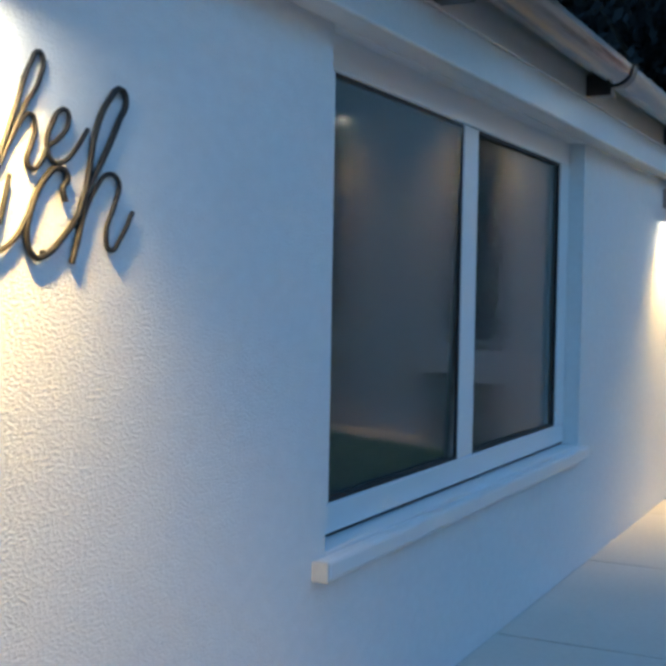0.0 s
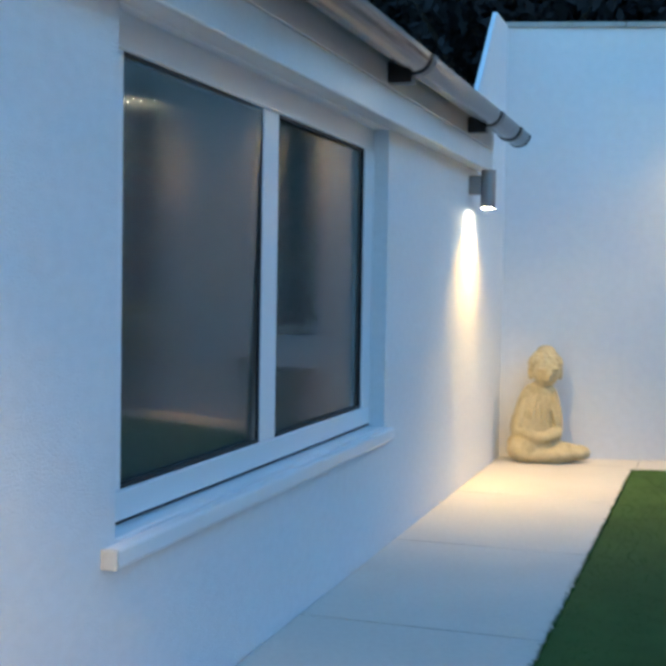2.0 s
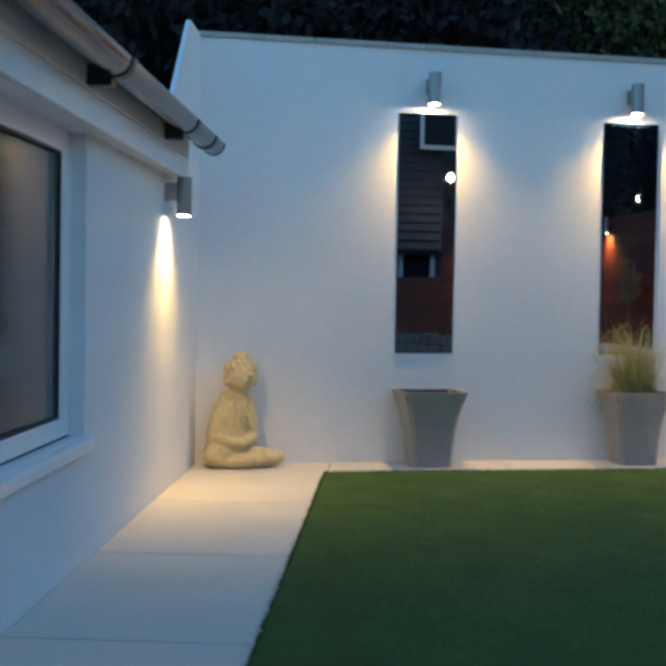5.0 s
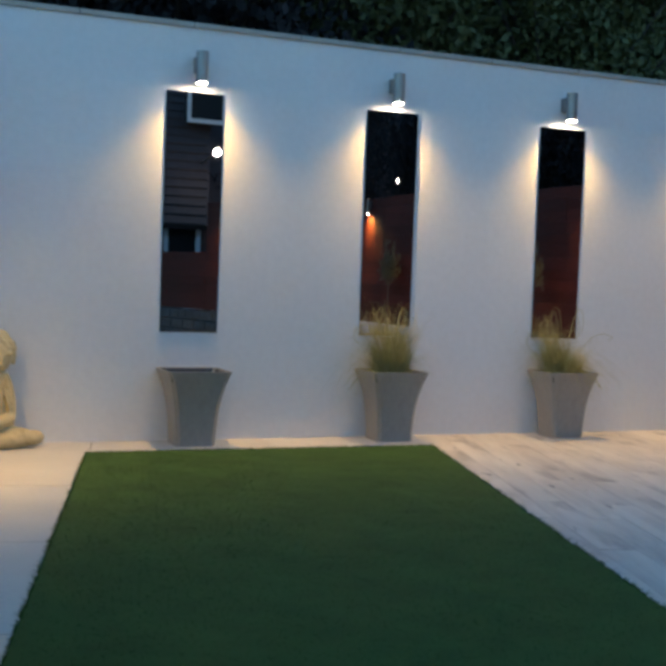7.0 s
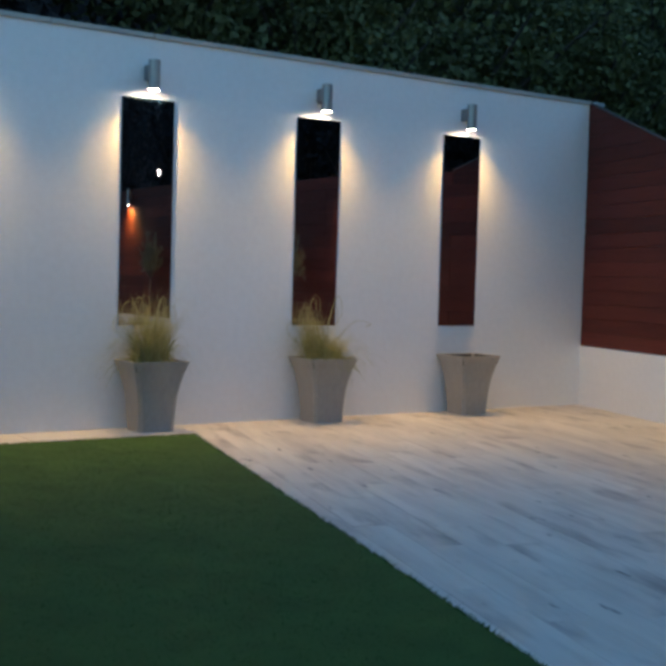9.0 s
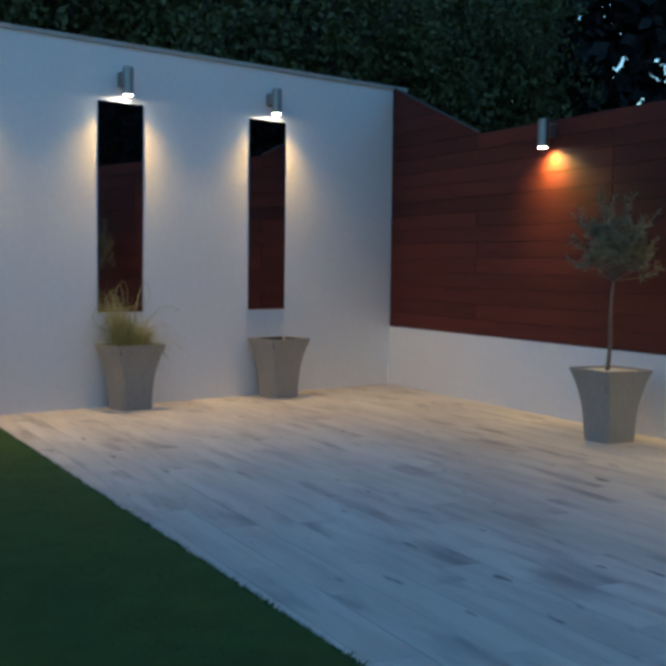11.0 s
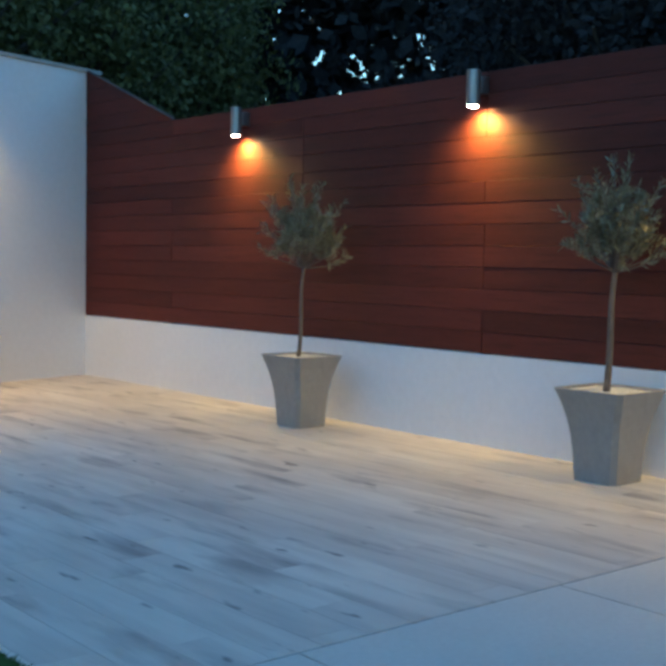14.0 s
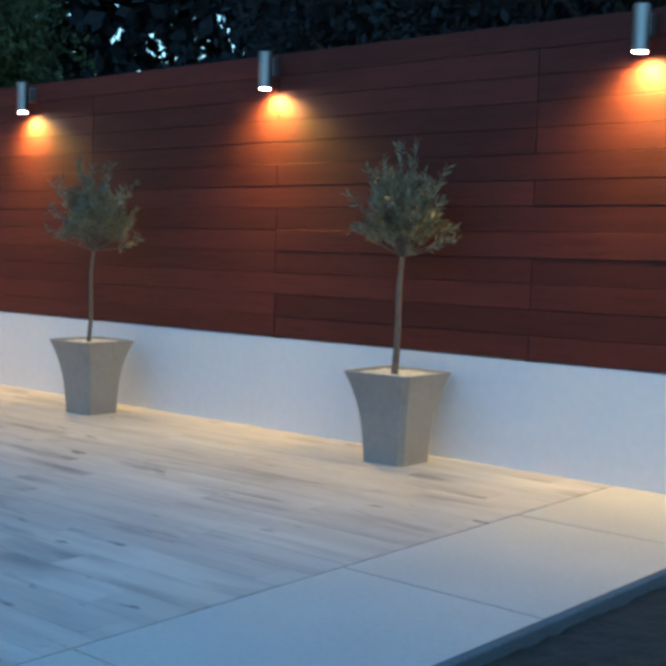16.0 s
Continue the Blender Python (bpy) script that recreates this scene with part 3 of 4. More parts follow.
def planter(m, label, fill):
    p = thing("planter", m, label, "planter", "grey planters")
    part("pot", planter_mesh(), POT, p)
    bm = B()
    bare = fill is not PEBBLE
    bmesh.ops.create_grid(bm, x_segments=14, y_segments=14, size=0.192 if bare else 0.205, matrix=pose(0, 0, 0.462 if bare else 0.508))
    for v in bm.verts:
        v.co.z += random.uniform(-0.004, 0.005)
    part("filling", bm, fill, p, "white pebble mulch" if fill is PEBBLE else "compost coloured near-black for the shade in the pot")
    if bare:
        # added black lining: the shade inside the pot opening as colour
        bm = B()
        rings = [[bm.verts.new((sx * h, sy * h, z)) for sx, sy in ((-1, -1), (1, -1), (1, 1), (-1, 1))] for h, z in ((0.19, 0.45), (0.2085, 0.517), (0.2055, 0.517), (0.187, 0.45))]
        for a, b in zip(rings, rings[1:]):
            for i in range(4):
                bm.faces.new((a[i], a[(i + 1) % 4], b[(i + 1) % 4], b[i]))
        bmesh.ops.recalc_face_normals(bm, faces=bm.faces[:])
        part("dark_lining", bm, BLACK, p, "added black lining that darkens the pot opening")
    return p


TALL = Matrix.Diagonal((1.08, 0.92, 1.06, 1))
planter(pose(1.705, -0.212, 0) @ TALL, "grey flared square planter with bare soil, no plant", COMPOST)
planter(pose(3.33, -0.212, 0) @ TALL, "grey flared square planter holding feathery grass", COMPOST)
planter(pose(4.945, -0.212, 0) @ TALL, "grey flared square planter holding arching grass", COMPOST)
planter(pose(6.59, -0.212, 0) @ TALL, "grey flared square planter, empty of plants", COMPOST)
POT5, POT6 = (6.69, -3.86), (6.035, -6.45)
planter(pose(*POT5, 0, 0, 0, -106.7), "grey flared planter with white pebbles under an olive tree", PEBBLE)
planter(pose(*POT6, 0, 0, 0, -105) @ Matrix.Diagonal((1.05, 1.05, 1.0, 1)), "grey flared planter with pebbles, turned slightly, under an olive", PEBBLE)


def feather_grass(x, y, seed, tall, fans, stems):
    """Loose tufts: each fan is (direction, lean, share of the blades, height); thin bowed flower stems above."""
    rg = np.random.default_rng(seed)
    t = thing("ornamental_grass", pose(x, y, 0.455), "yellow-green feathery ornamental grass growing in a planter", "grass plant", "potted grasses")

    def ribbons(name, count, spread, thick, reach, mat):
        V, Fc = [], []
        share = np.array([f[2] for f in fans])
        pick = rg.choice(len(fans), count, p=share / share.sum())
        for k in pick:
            az, lean0, _, hh = fans[k]
            a = radians(az) + rg.normal() * spread
            lean = max(0.01, lean0 * (0.35 + 0.9 * rg.random())) * reach
            h = tall * hh * (0.35 + 0.7 * rg.random()) * reach
            bow = rg.random() ** 2 * 0.2 * reach
            bx, by = rg.normal() * 0.04 + 0.04 * math.cos(radians(az)), rg.normal() * 0.04 + 0.03 * math.sin(radians(az))
            w = thick * (0.6 + 0.8 * rg.random())
            tw = rg.random() * 6.283
            sx, sy = math.cos(tw) * w, math.sin(tw) * w
            k0, n = len(V), 8
            for j in range(n):
                q = j / (n - 1)
                out = lean * q ** 1.6
                px = bx + math.cos(a) * out + 0.012 * math.sin(4 * q + tw) * q
                py = min(by + math.sin(a) * out, 0.21)
                pz = h * (q - 0.1 * q ** 2) - (bow + 0.35 * lean) * q ** 4
                ww = 1 - 0.85 * q
                V += [(px - sx * ww, py - sy * ww, pz), (px + sx * ww, py + sy * ww, pz)]
            for j in range(n - 1):
                Fc.append((k0 + 2 * j, k0 + 2 * j + 1, k0 + 2 * j + 3, k0 + 2 * j + 2))
        me = bpy.data.meshes.new(name)
        me.from_pydata(V, [], Fc)
        me.materials.append(mat)
        mesh_part(name, me, t, kind="stuff")

    ribbons("grass_clump", 620, 0.6, 0.0042, 0.95, GRASS)
    ribbons("feathery_wisps", 900, 0.95, 0.0019, 1.3, STRAW)
    for az, reach, high, curl in stems:
        a = radians(az)
        cu = bpy.data.curves.new("stem", "CURVE")
        cu.dimensions, cu.bevel_depth, cu.bevel_resolution = "3D", 0.0021, 1
        sp = cu.splines.new("NURBS")
        pts = ((0.1, 0), (0.3, 0.5), (0.55, 0.9), (0.85, 1.03), (1.1, 0.97), (1.2, 0.97 - curl), (1.02, 0.95 - curl * 1.3))
        sp.points.add(len(pts) - 1)
        for p, (q, z) in zip(sp.points, pts):
            p.co = (math.cos(a) * reach * q, min(math.sin(a) * reach * q, 0.2), high * z, 1)
        sp.use_endpoint_u = True
        cu.materials.append(STRAW)
        ob = new("stem", cu)
        ob.parent = t


feather_grass(3.31, -0.23, 11, 0.6, ((180, 0.28, 1.0, 0.85), (215, 0.2, 0.8, 1.0), (60, 0.12, 0.9, 1.0), (330, 0.2, 1.0, 1.0), (0, 0.16, 0.6, 0.9)),
              ((170, 0.2, 0.56, 0.12), (200, 0.15, 0.6, 0.1), (20, 0.14, 0.6, 0.16), (-20, 0.17, 0.53, 0.12), (150, 0.26, 0.45, 0.2), (-60, 0.1, 0.58, 0.15)))
feather_grass(4.92, -0.23, 12, 0.55, ((180, 0.26, 1.0, 1.05), (150, 0.16, 0.8, 1.0), (-10, 0.32, 1.1, 0.75), (-40, 0.24, 0.6, 0.7), (240, 0.12, 0.5, 0.8)),
              ((10, 0.2, 0.63, 0.2), (165, 0.1, 0.6, 0.1), (190, 0.24, 0.53, 0.16), (-5, 0.42, 0.42, 0.05), (-15, 0.12, 0.56, 0.2), (175, 0.3, 0.42, 0.2)))


def olive(m, stem, thick, crown_r, crown_h, lean, seed, label):
    """A clipped standard: bare stem, scaffold limbs, twigs with pairs of slender leaves and a few long shoots."""
    rg = np.random.default_rng(seed)
    t = thing("olive_tree", m, label, "olive tree", "potted olives")
    bm = B()
    qs = [i / 9 for i in range(10)]
    pts = [Vector((lean * q ** 1.4 + 0.007 * math.sin(6 * q), 0.006 * math.sin(7 * q), stem * q)) for q in qs]
    for i in range(9):
        tube(bm, pts[i], pts[i + 1], thick * (1 - 0.3 * qs[i]), thick * (1 - 0.3 * qs[i + 1]), 10, i in (0, 8))
    part("trunk", bm, BARK, t, smooth=True)
    top = pts[-1]
    bm = B()
    C, A, S = [], [], []
    for i in range(52):
        az = 2.4 * i + rg.normal() * 0.3
        el = math.asin(min(0.99, -0.35 + 1.34 * ((i * 0.4142) % 1.0)))
        shoot = i % 3 == 0
        core = Vector((0, 0, crown_h * 0.36))
        full = Vector((crown_r * math.cos(el) * math.cos(az), crown_r * math.cos(el) * math.sin(az), crown_h * 0.64 * math.sin(el)))
        end = top + core + full * ((1.04 if shoot else 0.62) * (0.86 + 0.2 * rg.random()))
        st = top + Vector((0, 0, crown_h * 0.3 * rg.random() * max(0.0, math.sin(el))))
        mid = st * 0.5 + end * 0.5 + Vector((rg.normal() * 0.02, rg.normal() * 0.02, -0.02))
        tube(bm, st, mid, 0.0048, 0.0032, 5, False)
        tube(bm, mid, end, 0.0032, 0.0012, 5, False)
        twigs = [(mid, end, 13 if shoot else 9)]
        for k in range(1 if shoot else 4):
            q0 = 0.1 + 0.75 * rg.random()
            b0 = mid * (1 - q0) + end * q0
            tip = b0 + ((end - mid).normalized() * 0.5 + Vector(rg.normal(size=3) * 0.6) + Vector((0, 0, 0.3))).normalized() * (0.07 + 0.07 * rg.random())
            tube(bm, b0, tip, 0.0018, 0.001, 4, False)
            twigs.append((b0, tip, 6))
        for p, q, n in twigs:
            ax = (q - p).normalized()
            side = ax.orthogonal().normalized()
            for k in range(n):
                f = 0.12 + 0.9 * k / n
                side = Matrix.Rotation(1.57 + rg.normal() * 0.3, 3, ax) @ side
                for sg in (1, -1):
                    d = (ax * (0.75 + 0.3 * rg.random()) + side * sg * (0.7 + 0.2 * rg.random()) + Vector(rg.normal(size=3) * 0.15)).normalized()
                    ln = 0.052 * (0.65 + 0.6 * rg.random())
                    C.append((p * (1 - f) + q * f)[:])
                    A.append((d * ln)[:])
                    S.append((d.cross(Vector(rg.normal(size=3))).normalized() * ln * 0.105)[:])
    part("branchwork", bm, BARK, t)
    C, A, S = np.array(C), np.array(A), np.array(S)
    v = np.stack([C, C + A * 0.5 + S, C + A, C + A * 0.5 - S], 1).reshape(-1, 3)
    me = bpy.data.meshes.new("crown")
    me.from_pydata(v.tolist(), [], np.arange(4 * len(C)).reshape(-1, 4).tolist())
    me.materials.append(OLIVE)
    mesh_part("crown", me, t, "grey-green narrow olive leaves", kind="stuff")


olive(pose(POT5[0], POT5[1], 0.5, 0, 0, -60) @ pose(-0.024, 0, 0), 0.66, 0.016, 0.34, 0.66, 0.03, 21, "small standard olive tree with round crown in a planter")
olive(pose(POT6[0], POT6[1], 0.5, 0, 0, -60) @ pose(-0.02, 0, 0), 0.68, 0.021, 0.312, 0.68, 0.03, 22, "taller standard olive tree with loose crown in a planter")


# ---- seated stone figure ----
def statue():
    bm = B()

    def ell(x, y, z, rx, ry, rz, ax=0, ay=0, az=0):
        bmesh.ops.create_uvsphere(bm, u_segments=16, v_segments=10, radius=1, matrix=pose(x, y, z, ax, ay, az) @ Matrix.Diagonal((rx, ry, rz, 1)))

    # robe, narrowing from the lap to the shoulders
    ell(-0.075, 0.02, 0.12, 0.19, 0.14, 0.12)
    ell(-0.07, 0.025, 0.24, 0.175, 0.125, 0.2)
    ell(-0.055, 0.03, 0.37, 0.15, 0.11, 0.18)
    ell(-0.04, 0.03, 0.49, 0.125, 0.09, 0.075)
    ell(-0.17, 0.0, 0.33, 0.055, 0.075, 0.21, 0, 12)
    ell(0.075, -0.01, 0.34, 0.045, 0.065, 0.19, 0, -8)
    ell(-0.13, -0.085, 0.2, 0.1, 0.045, 0.04, 0, 18, -30)
    ell(0.04, -0.09, 0.2, 0.09, 0.045, 0.04, 0, -18, 30)
    ell(-0.03, -0.12, 0.185, 0.06, 0.035, 0.035)
    # folds down the chest
    for k in range(5):
        ell(-0.1 + 0.035 * k, -0.085 + 0.004 * abs(k - 2), 0.36, 0.009, 0.02, 0.13, 0, (k - 2) * -7)
    # crossed legs
    ell(-0.155, -0.06, 0.09, 0.125, 0.1, 0.09, 0, 0, 12)
    ell(0.13, -0.05, 0.085, 0.17, 0.085, 0.062, 0, 10, -6)
    ell(0.0, -0.12, 0.06, 0.2, 0.06, 0.05, 0, -3)
    ell(0.245, -0.05, 0.07, 0.075, 0.06, 0.055)
    ell(0.17, -0.12, 0.08, 0.09, 0.035, 0.035, 0, 14, 8)
    # bowed head, hair and top knot
    ell(-0.03, 0.01, 0.56, 0.055, 0.055, 0.06)
    ell(-0.005, -0.025, 0.645, 0.096, 0.1, 0.112, 14)
    ell(-0.002, 0.012, 0.695, 0.115, 0.112, 0.09)
    ell(0.0, 0.02, 0.785, 0.07, 0.068, 0.045)
    ell(-0.11, 0.0, 0.64, 0.02, 0.035, 0.062)
    ell(0.1, 0.0, 0.64, 0.02, 0.035, 0.062)
    ell(0.0, -0.125, 0.625, 0.017, 0.022, 0.03)
    for sx in (-0.045, 0.045):
        ell(sx, -0.108, 0.665, 0.034, 0.02, 0.01)
    ell(0.0, -0.11, 0.585, 0.03, 0.016, 0.009)
    for k in range(64):
        el, az = math.asin(((k * 0.4142) % 1.0)), 2.39996 * k
        ell(-0.002 + 0.112 * math.cos(el) * math.cos(az), 0.012 + 0.109 * math.cos(el) * math.sin(az), 0.695 + 0.09 * math.sin(el), 0.017, 0.017, 0.017)
    ell(0.0, -0.01, 0.02, 0.24, 0.14, 0.03)
    ob = solid("statue", bm, STATUE, pose(0.31, -0.17, 0.0, 0, 0, 4), "weathered cream stone statue of a seated meditating figure", "statue", kind="", smooth=True)
    r = ob.modifiers.new("weld", "REMESH")
    r.mode, r.voxel_size, r.use_smooth_shade = "VOXEL", 0.008, True
    sm = ob.modifiers.new("worn", "SMOOTH")
    sm.iterations, sm.factor = 4, 0.5


statue()

# ---- script sign ----
sign = thing("wall_sign", HOUSE @ pose(6.958, 0.008, 0), "black iron script lettering fixed to the white wall", "sign")
STROKES = (
    ((-0.001, 1.463), (0.037, 1.55), (0.071, 1.625), (0.092, 1.648), (0.102, 1.638), (0.093, 1.601), (0.057, 1.55), (0.018, 1.482), (-0.011, 1.432)),
    ((0.018, 1.482), (0.042, 1.517), (0.073, 1.54), (0.084, 1.522), (0.073, 1.486), (0.064, 1.46), (0.077, 1.449), (0.1, 1.464), (0.113, 1.487), (0.148, 1.511), (0.17, 1.538), (0.167, 1.558), (0.15, 1.559), (0.127, 1.532), (0.114, 1.491), (0.129, 1.468), (0.156, 1.469), (0.188, 1.493), (0.224, 1.535)),
    ((0.164, 1.401), (0.157, 1.423), (0.169, 1.443), (0.149, 1.458), (0.111, 1.437), (0.076, 1.381), (0.065, 1.331), (0.083, 1.302), (0.115, 1.306), (0.156, 1.336), (0.199, 1.379)),
    ((0.199, 1.379), (0.219, 1.422), (0.257, 1.471), (0.314, 1.562), (0.335, 1.606), (0.318, 1.622), (0.288, 1.601), (0.248, 1.538), (0.229, 1.46), (0.204, 1.353), (0.183, 1.294)),
    ((0.193, 1.33), (0.242, 1.424), (0.29, 1.462), (0.316, 1.447), (0.304, 1.406), (0.28, 1.35), (0.291, 1.321), (0.324, 1.345), (0.36, 1.396)),
    ((0.023, 1.435), (0.011, 1.39), (0.0, 1.351)),
    ((-0.028, 1.299), (0.001, 1.307), (0.04, 1.333), (0.068, 1.37)),
)
for k, st in enumerate(STROKES):
    cu = bpy.data.curves.new("letter_stroke", "CURVE")
    cu.dimensions, cu.bevel_depth, cu.bevel_resolution, cu.resolution_u = "3D", 0.0047 if k not in (2, 3) else 0.006, 2, 8
    sp = cu.splines.new("BEZIER")
    sp.bezier_points.add(len(st) - 1)
    for p, (x, z) in zip(sp.bezier_points, st):
        p.co, p.handle_left_type, p.handle_right_type = (-x, 0, z), "AUTO", "AUTO"
    cu.materials.append(IRON)
    ob = new("letter_stroke", cu)
    ob.parent = sign
for x, z in ((0.06, 1.6), (0.2, 1.36), (0.29, 1.6), (0.11, 1.31)):
    part("stud", tube(B(), (-x, -0.008, z), (-x, 0.0, z), 0.004, 0.004, 8), IRON, sign)

# ---- raised bed beside the camera's end ----
bedm = thing("raised_bed", FENCE @ pose(9.464, 0, 0, 0, 0, -1.33), "low raised bed edged with grey sleepers, dark soil inside", "raised bed")
for a in ((0.0, 0.032, -4.0, -0.25), (1.14, 1.172, -4.0, -0.25), (0.032, 1.14, -4.0, -3.968), (0.032, 1.14, -0.282, -0.25)):
    part("sleeper", box(B(), a[0], a[1], a[2], a[3], 0.0, 0.3, 0.005), LEDGE, bedm)
bm = B()
bmesh.ops.create_grid(bm, x_segments=30, y_segments=80, size=1, matrix=pose(0.5875, -2.125, 0.265) @ Matrix.Diagonal((0.554, 1.843, 1, 1)))
for v in bm.verts:
    v.co.z += random.uniform(-0.005, 0.005)
part("soil", bm, SOIL, bedm, "dark crumbly soil")


# ---- trees beyond the walls ----
def tree_model(seed, leaf, label, clumps, size):
    rg = np.random.default_rng(seed)
    t = thing("tree", pose(0, 0, -50), label, "tree", "trees behind the yard")
    bm = B()
    tube(bm, (0, 0, -0.1), (0.05, 0.03, 1.6), 0.16, 0.12, 10)
    tube(bm, (0.05, 0.03, 1.6), (0.0, 0.1, 3.2), 0.12, 0.07, 10)
    spots = []
    for i in range(30):
        a, z = rg.random() * 6.283, rg.random()
        out = 2.0 * math.sqrt(max(0.1, 1 - (2 * z - 0.9) ** 2)) * (0.55 + 0.5 * rg.random())
        end = Vector((math.cos(a) * out, math.sin(a) * out, 1.9 + 4.0 * z))
        st = Vector((0.03, 0.05, 1.4 + 1.9 * z))
        tube(bm, st, end, 0.045, 0.012, 6)
        for j in range(9):
            q = 0.35 + 0.65 * rg.random()
            spots.append((st * (1 - q) + end * q + Vector(rg.normal(size=3) * 0.22))[:])
    part("trunk", bm, TRUNK, t)
    me = leaf_mesh("crown", spots, clumps, 0.46, size, leaf, rg, slim=0.55)
    mesh_part("crown", me, t, "dense leaves", kind="stuff")
    return t


GREEN_TREE, DARK_TREE = "green broadleaf tree behind the garden wall at dusk", "tree behind the garden, leaves coloured near-black for dusk shade"
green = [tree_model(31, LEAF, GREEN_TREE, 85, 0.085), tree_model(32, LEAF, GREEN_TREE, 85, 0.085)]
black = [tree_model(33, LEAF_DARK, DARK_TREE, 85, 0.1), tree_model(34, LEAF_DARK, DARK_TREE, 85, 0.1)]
used = set()
rr = random.Random(8)
spots = [(x, 2.7 + rr.uniform(-0.3, 0.6)) for x in (-8.5, -6.2, -4.0, -1.9, 0.2, 2.3, 4.4, 6.4, 8.5, 10.6, 12.6)]
spots += [(x, 6.0 + rr.uniform(-0.5, 0.8)) for x in (-9, -6, -3, 0, 2.6, 5.2, 7.8, 10.6, 13.5)]
spots += [to_world(FENCE, s, o) for s, o in ((2.6, 8.0), (4.6, 3.2), (8.9, 3.2), (1.0, 6.0), (3.5, 6.4), (8.2, 6.6), (2.7, 3.0), (0.9, 3.4), (6.9, 3.0), (9.8, 9.0), (2, 9.5), (10.0, 6.0), (7.5, 12.5), (2.0, 13.0), (10.2, 12.0))]
spots += [(x, 9.5 + rr.uniform(-0.5, 0.8)) for x in (-4, -1, 2, 5, 8, 11, 14.5)]
spots += [(10.6, -0.6), (13.8, 2.0), (10.2, -20.0), (9.2, -23.0), (17.0, -20.0), (16.5, -15.0), (14.0, -12.5), (-3, -20), (0.5, -22), (3, -26), (7, -26), (11, -24)]
for k, (x, y) in enumerate(spots):
    sc = rr.uniform(0.9, 1.15)
    m = pose(x, y, -0.06, 0, 0, rr.uniform(0, 360)) @ Matrix.Diagonal((sc, sc, sc * rr.uniform(0.95, 1.2), 1))
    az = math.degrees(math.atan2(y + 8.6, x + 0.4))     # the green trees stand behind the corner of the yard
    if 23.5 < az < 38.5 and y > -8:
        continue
    # all other trees take the leaf colour with dusk shade painted in
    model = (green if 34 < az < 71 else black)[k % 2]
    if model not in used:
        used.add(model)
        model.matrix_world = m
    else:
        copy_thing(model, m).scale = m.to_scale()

# far woods, with one thin place low down where the evening sky glints through
rg = np.random.default_rng(77)
nl = 150000
az = np.radians(5 + 135 * rg.random(nl))
dist = 21 + 4 * rg.random(nl)
hz = 11.5 * rg.random(nl) ** 0.8
el = np.degrees(np.arctan2(hz - 1.2, dist))
thin = (np.degrees(az) > 26.5) & (np.degrees(az) < 33) & (el < 10.4)
keep = ~thin | (rg.random(nl) < 0.95)
c = np.stack([-0.4 + dist * np.cos(az), -8.6 + dist * np.sin(az), hz], 1)[keep]
nl = len(c)
d = rg.normal(size=(nl, 3))
d /= np.linalg.norm(d, axis=1, keepdims=True)
b = np.cross(d, rg.normal(size=(nl, 3)))
b /= np.linalg.norm(b, axis=1, keepdims=True)
sz = (0.12 + 0.14 * rg.random((nl, 1))) * np.where(thin[keep], 0.8, 1.0)[:, None]
v = np.stack([c - d * sz, c + b * sz * 0.6, c + d * sz, c - b * sz * 0.6], 1).reshape(-1, 3)
me = bpy.data.meshes.new("far_woods")
me.from_pydata(v.tolist(), [], np.arange(4 * nl).reshape(-1, 4).tolist())
# the woods share the shade-darkened leaf colour
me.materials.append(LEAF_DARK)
tagged(new("far_woods", me), "dark dense woods beyond the gardens at dusk", "woods", kind="stuff")


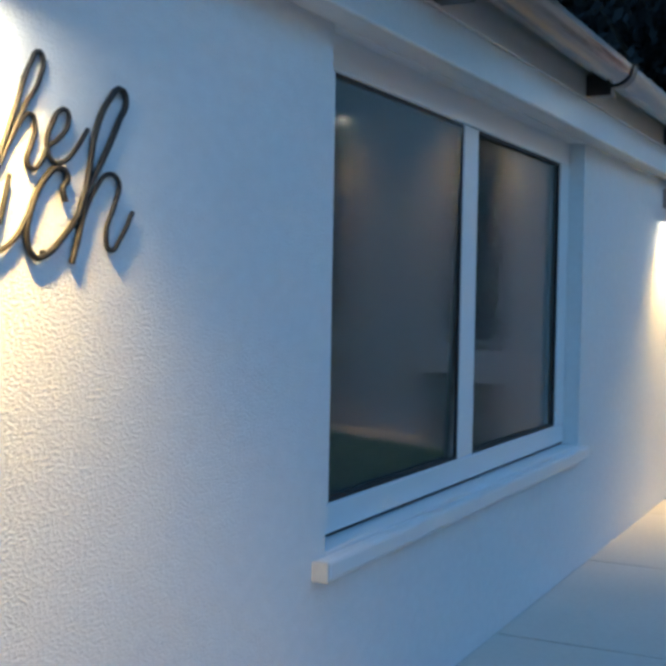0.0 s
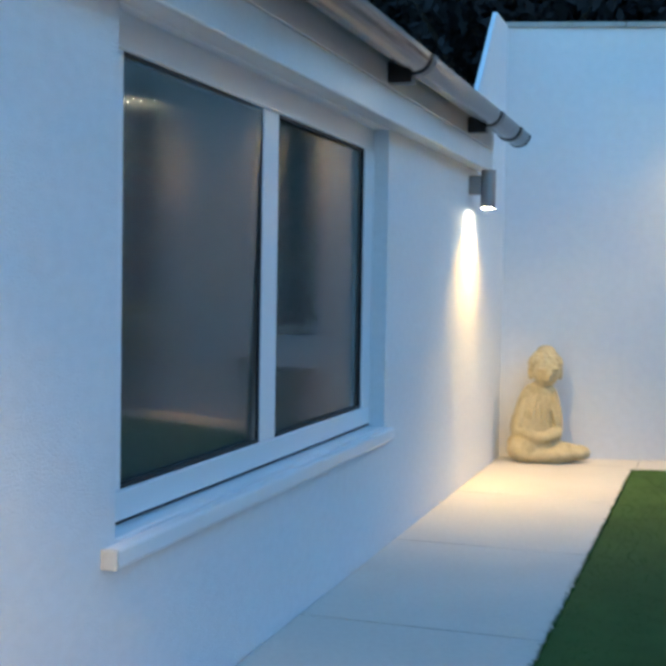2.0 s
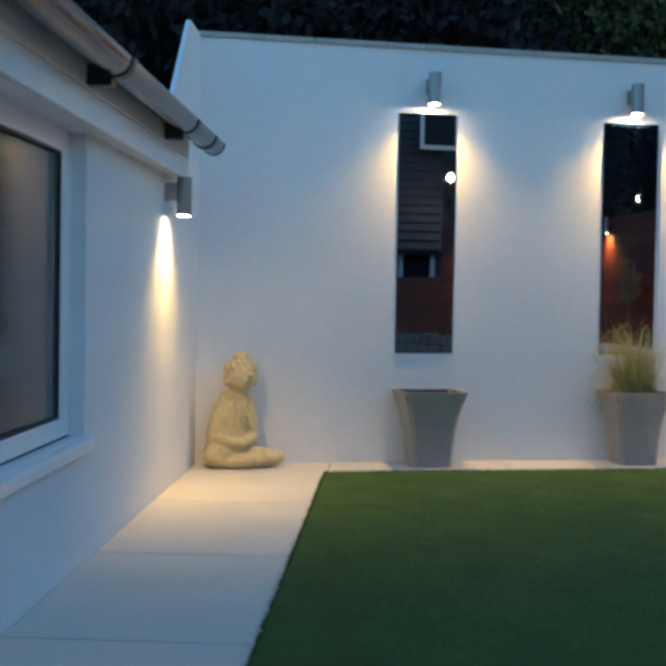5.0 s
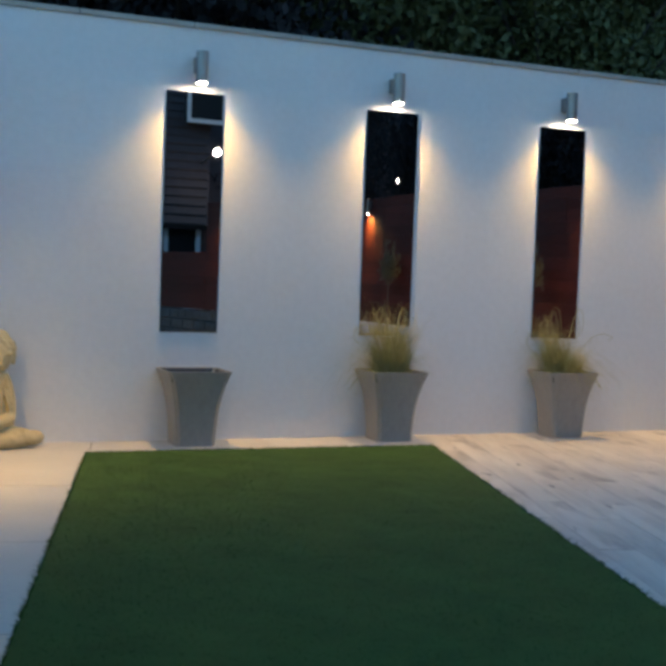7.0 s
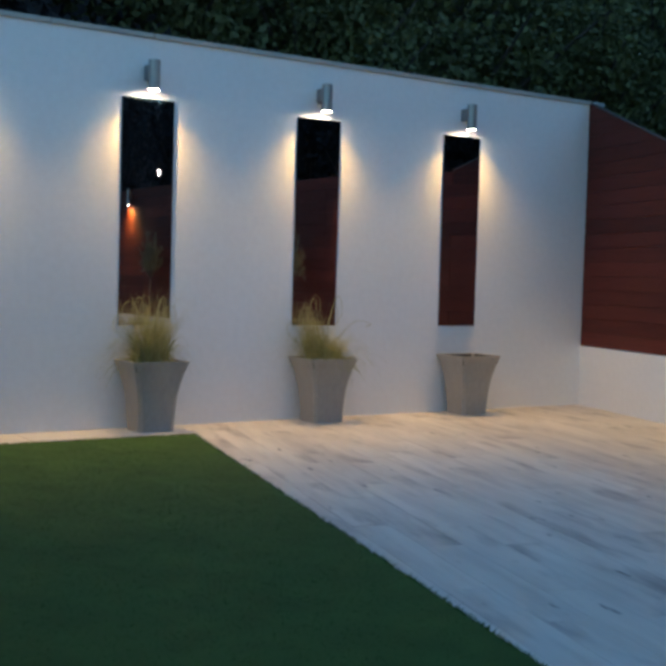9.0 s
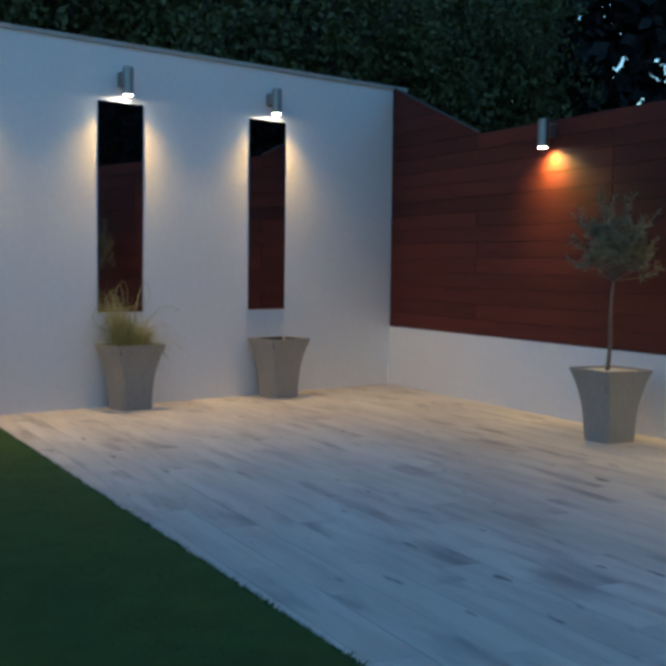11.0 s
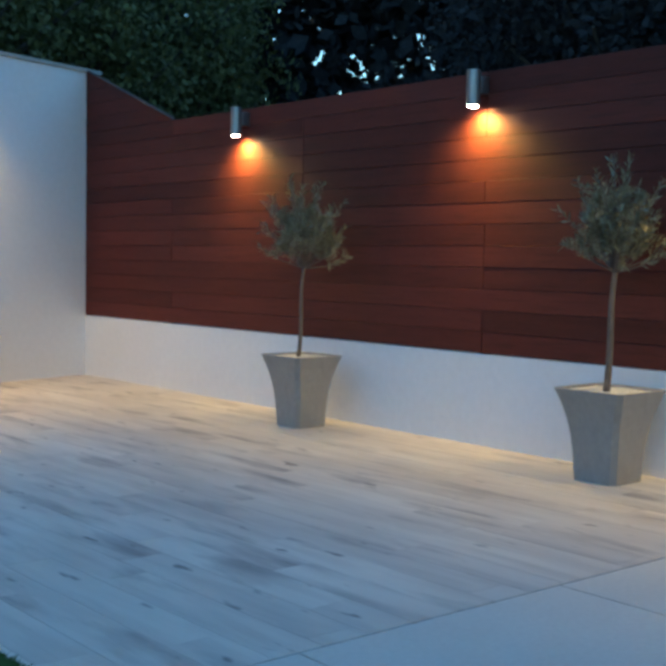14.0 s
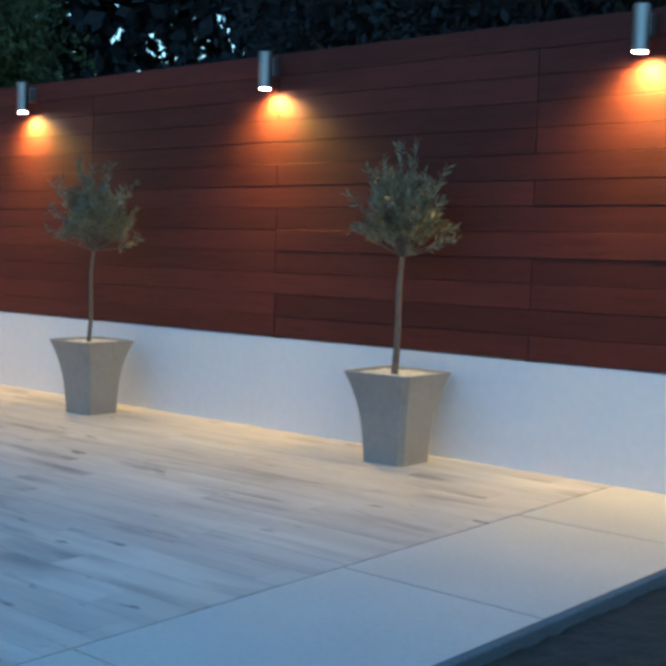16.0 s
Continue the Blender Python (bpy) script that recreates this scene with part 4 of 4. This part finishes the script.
# ---- neighbouring house, seen in the mirrors ----
def far_house():
    h = thing("house", pose(0, -18, 0), "dark brown neighbouring house with tiled roof and white windows", "house")
    part("wall", box(B(), 2.0, 13.0, -6, 0, -0.1, 2.4), BRICK, h)
    bm = B()
    for a in [(1.7, 0.3, 2.35), (7.0, 0.3, 2.35), (8.0, -3, 6.2), (1.7, -3, 6.2)]:
        bm.verts.new(a)
    f = bm.faces.new(bm.verts[:])
    ex = bmesh.ops.extrude_face_region(bm, geom=[f])
    bmesh.ops.translate(bm, verts=[v for v in ex["geom"] if isinstance(v, bmesh.types.BMVert)], vec=(0, -0.05, -0.1))
    bmesh.ops.recalc_face_normals(bm, faces=bm.faces[:])
    roof = part("roof", bm, ROOF, h, "dark tiled roof slope")
    for k in range(17):
        y, z = 0.3 - 3.3 * k / 17, 2.36 + 3.85 * k / 17
        part("tile_course", box(B(), 1.7, 6.95 + 0.06 * k, y - 0.15, y + 0.02, z, z + 0.035), ROOF, roof)
    # added slope that hides bright trees and sky from the second mirror
    bm = B()
    for v0 in [(7.2, -0.5, 2.35), (14.0, -0.5, 2.35), (14.0, -3.6, 6.0), (8.1, -3.6, 6.0)]:
        bm.verts.new(v0)
    f = bm.faces.new(bm.verts[:])
    ex = bmesh.ops.extrude_face_region(bm, geom=[f])
    bmesh.ops.translate(bm, verts=[v for v in ex["geom"] if isinstance(v, bmesh.types.BMVert)], vec=(0, -0.05, -0.1))
    bmesh.ops.recalc_face_normals(bm, faces=bm.faces[:])
    part("roof", bm, ROOF, h, "set-back roof slope added to keep the mirror reflection dark")
    for x0, x1, z0, z1, yy in ((6.1, 6.85, 1.5, 2.35, 0.0), (7.0, 7.9, 5.05, 5.9, -1.6)):
        w = part("window", box(B(), x0, x1, yy - 0.5, yy + 0.03, z0, z1), BLACK, h, "dark window with white frame")
        for q in ((x0 - 0.06, x0 + 0.03, z0, z1), (x1 - 0.05, x1 + 0.06, z0, z1), (x0 - 0.06, x1 + 0.06, z1 - 0.03, z1 + 0.08), (x0 - 0.06, x1 + 0.06, z0 - 0.08, z0 + 0.02)):
            part("frame", box(B(), q[0], q[1], yy, yy + 0.07, q[2], q[3]), UPVC, w, "white frame")


far_house()
for x, y, z in ((7.2, -17.75, 4.09), (11.1, -17.75, 3.73), (13.5, -17.75, 4.45)):
    fl = thing("floodlight", pose(x, y, z), "small bright security light on the neighbouring house", "floodlight")
    bm = B()
    bmesh.ops.create_uvsphere(bm, u_segments=16, v_segments=10, radius=0.085)
    part("globe", bm, FLOOD, fl, "glowing white globe")
    part("arm", tube(B(), (0, -0.1, 0), (0, -1.6, -0.2), 0.02, 0.02, 8), BLACK, fl)


# ---- paving pieces ----
def piece(name, poly, z1, mat, parent, gap=0.004, thick=0.03):
    c = (sum(p[0] for p in poly) / len(poly), sum(p[1] for p in poly) / len(poly))
    if len(poly) < 3:
        return
    shrunk = []
    for x, y in poly:
        d = math.hypot(x - c[0], y - c[1])
        k = max(0.0, 1 - gap * 1.4 / max(d, 0.01))
        shrunk.append((c[0] + (x - c[0]) * k, c[1] + (y - c[1]) * k))
    part(name, prism(B(), shrunk, z1 - thick, z1), mat, parent)


def area(poly):
    return abs(sum(a[0] * b[1] - b[0] * a[1] for a, b in zip(poly, poly[1:] + poly[:1]))) / 2


path = thing("path", Matrix(), "pale smooth slab path along the house and the walls", "path", kind="structure")
cuts = [-0.4, 0.14, 1.53, 2.94, 4.32, 5.71, 7.1, 8.5]
for a, b in zip(cuts, cuts[1:]):
    poly = [to_world(HOUSE, a, 0), to_world(HOUSE, b, 0), to_world(HOUSE, b, 0.985), to_world(HOUSE, a, 0.985)]
    poly = clip(clip(poly, 0, -1, 0.0), -FX.x, -FX.y, -EDGE_C)
    if len(poly) > 2 and area(poly) > 0.005:
        piece("slab", poly, 0.0, SLAB, path)
for k in range(4):
    x0, x1 = 0.9 + k * 0.7, 0.9 + (k + 1) * 0.7
    poly = [(x0, 0), (x0, -0.55), (x1, -0.57), (x1, 0)]
    poly = clip(poly, HY.x, HY.y, 0.985)
    if k == 3:
        poly = [(x0, 0), (x0, -0.57), (3.56, -0.585), (3.72, 0)]
    if len(poly) > 2:
        piece("slab", poly, 0.0, SLAB, path)

terrace = thing("terrace", Matrix(), "large pale slabs of the terrace beside the raised bed", "terrace", kind="structure")
for i in range(7):
    for j in range(5):
        o1, s0 = 0.29 - 1.265 * i, EDGE_S + 1.2 * j
        poly = [to_world(FENCE, s0, o1), to_world(FENCE, s0 + 1.2, o1), to_world(FENCE, s0 + 1.2, o1 - 1.265), to_world(FENCE, s0, o1 - 1.265)]
        poly = clip(clip(poly, HY.x, HY.y, 0.0), -FY.x, -FY.y, -(FY.x * F0.x + FY.y * F0.y))
        if len(poly) > 2 and area(poly) > 0.01:
            piece("slab", poly, 0.0, SLAB, terrace)

patio = thing("patio", FENCE, "weathered grey-beige plank-shaped paving of the patio", "patio", kind="structure")
PW, PL = 0.2, 1.2
la, lb = Vector(lawn_b), Vector(lawn_c)
ed = (lb - la).normalized()
en = Vector((-ed.y, ed.x)) if Vector((-ed.y, ed.x)).x > 0 else Vector((ed.y, -ed.x))
rr = random.Random(17)
for i in range(26):
    off = rr.uniform(0, PL)
    for j in range(-1, 9):
        o1, s0 = -PW * i, j * PL - off
        w = 0.0009
        poly = [to_world(FENCE, s0 + w, o1 - w), to_world(FENCE, s0 + PL - w, o1 - w), to_world(FENCE, s0 + PL - w, o1 - PW + w), to_world(FENCE, s0 + w, o1 - PW + w)]
        poly = clip(poly, 0, -1, 0.0)
        poly = clip(poly, -FX.x, -FX.y, -(EDGE_C - 0.004))
        poly = clip(poly, en.x, en.y, en.x * la.x + en.y * la.y + 0.004) if len(poly) > 2 else poly
        if len(poly) < 3 or area(poly) < 0.003:
            continue
        poly = [((x - F0.x) * FX.x + (y - F0.y) * FX.y, (x - F0.x) * FY.x + (y - F0.y) * FY.y) for x, y in poly]
        part("plank", prism(B(), poly, -0.03, rr.uniform(-0.0006, 0.0006)), PLANK, patio)
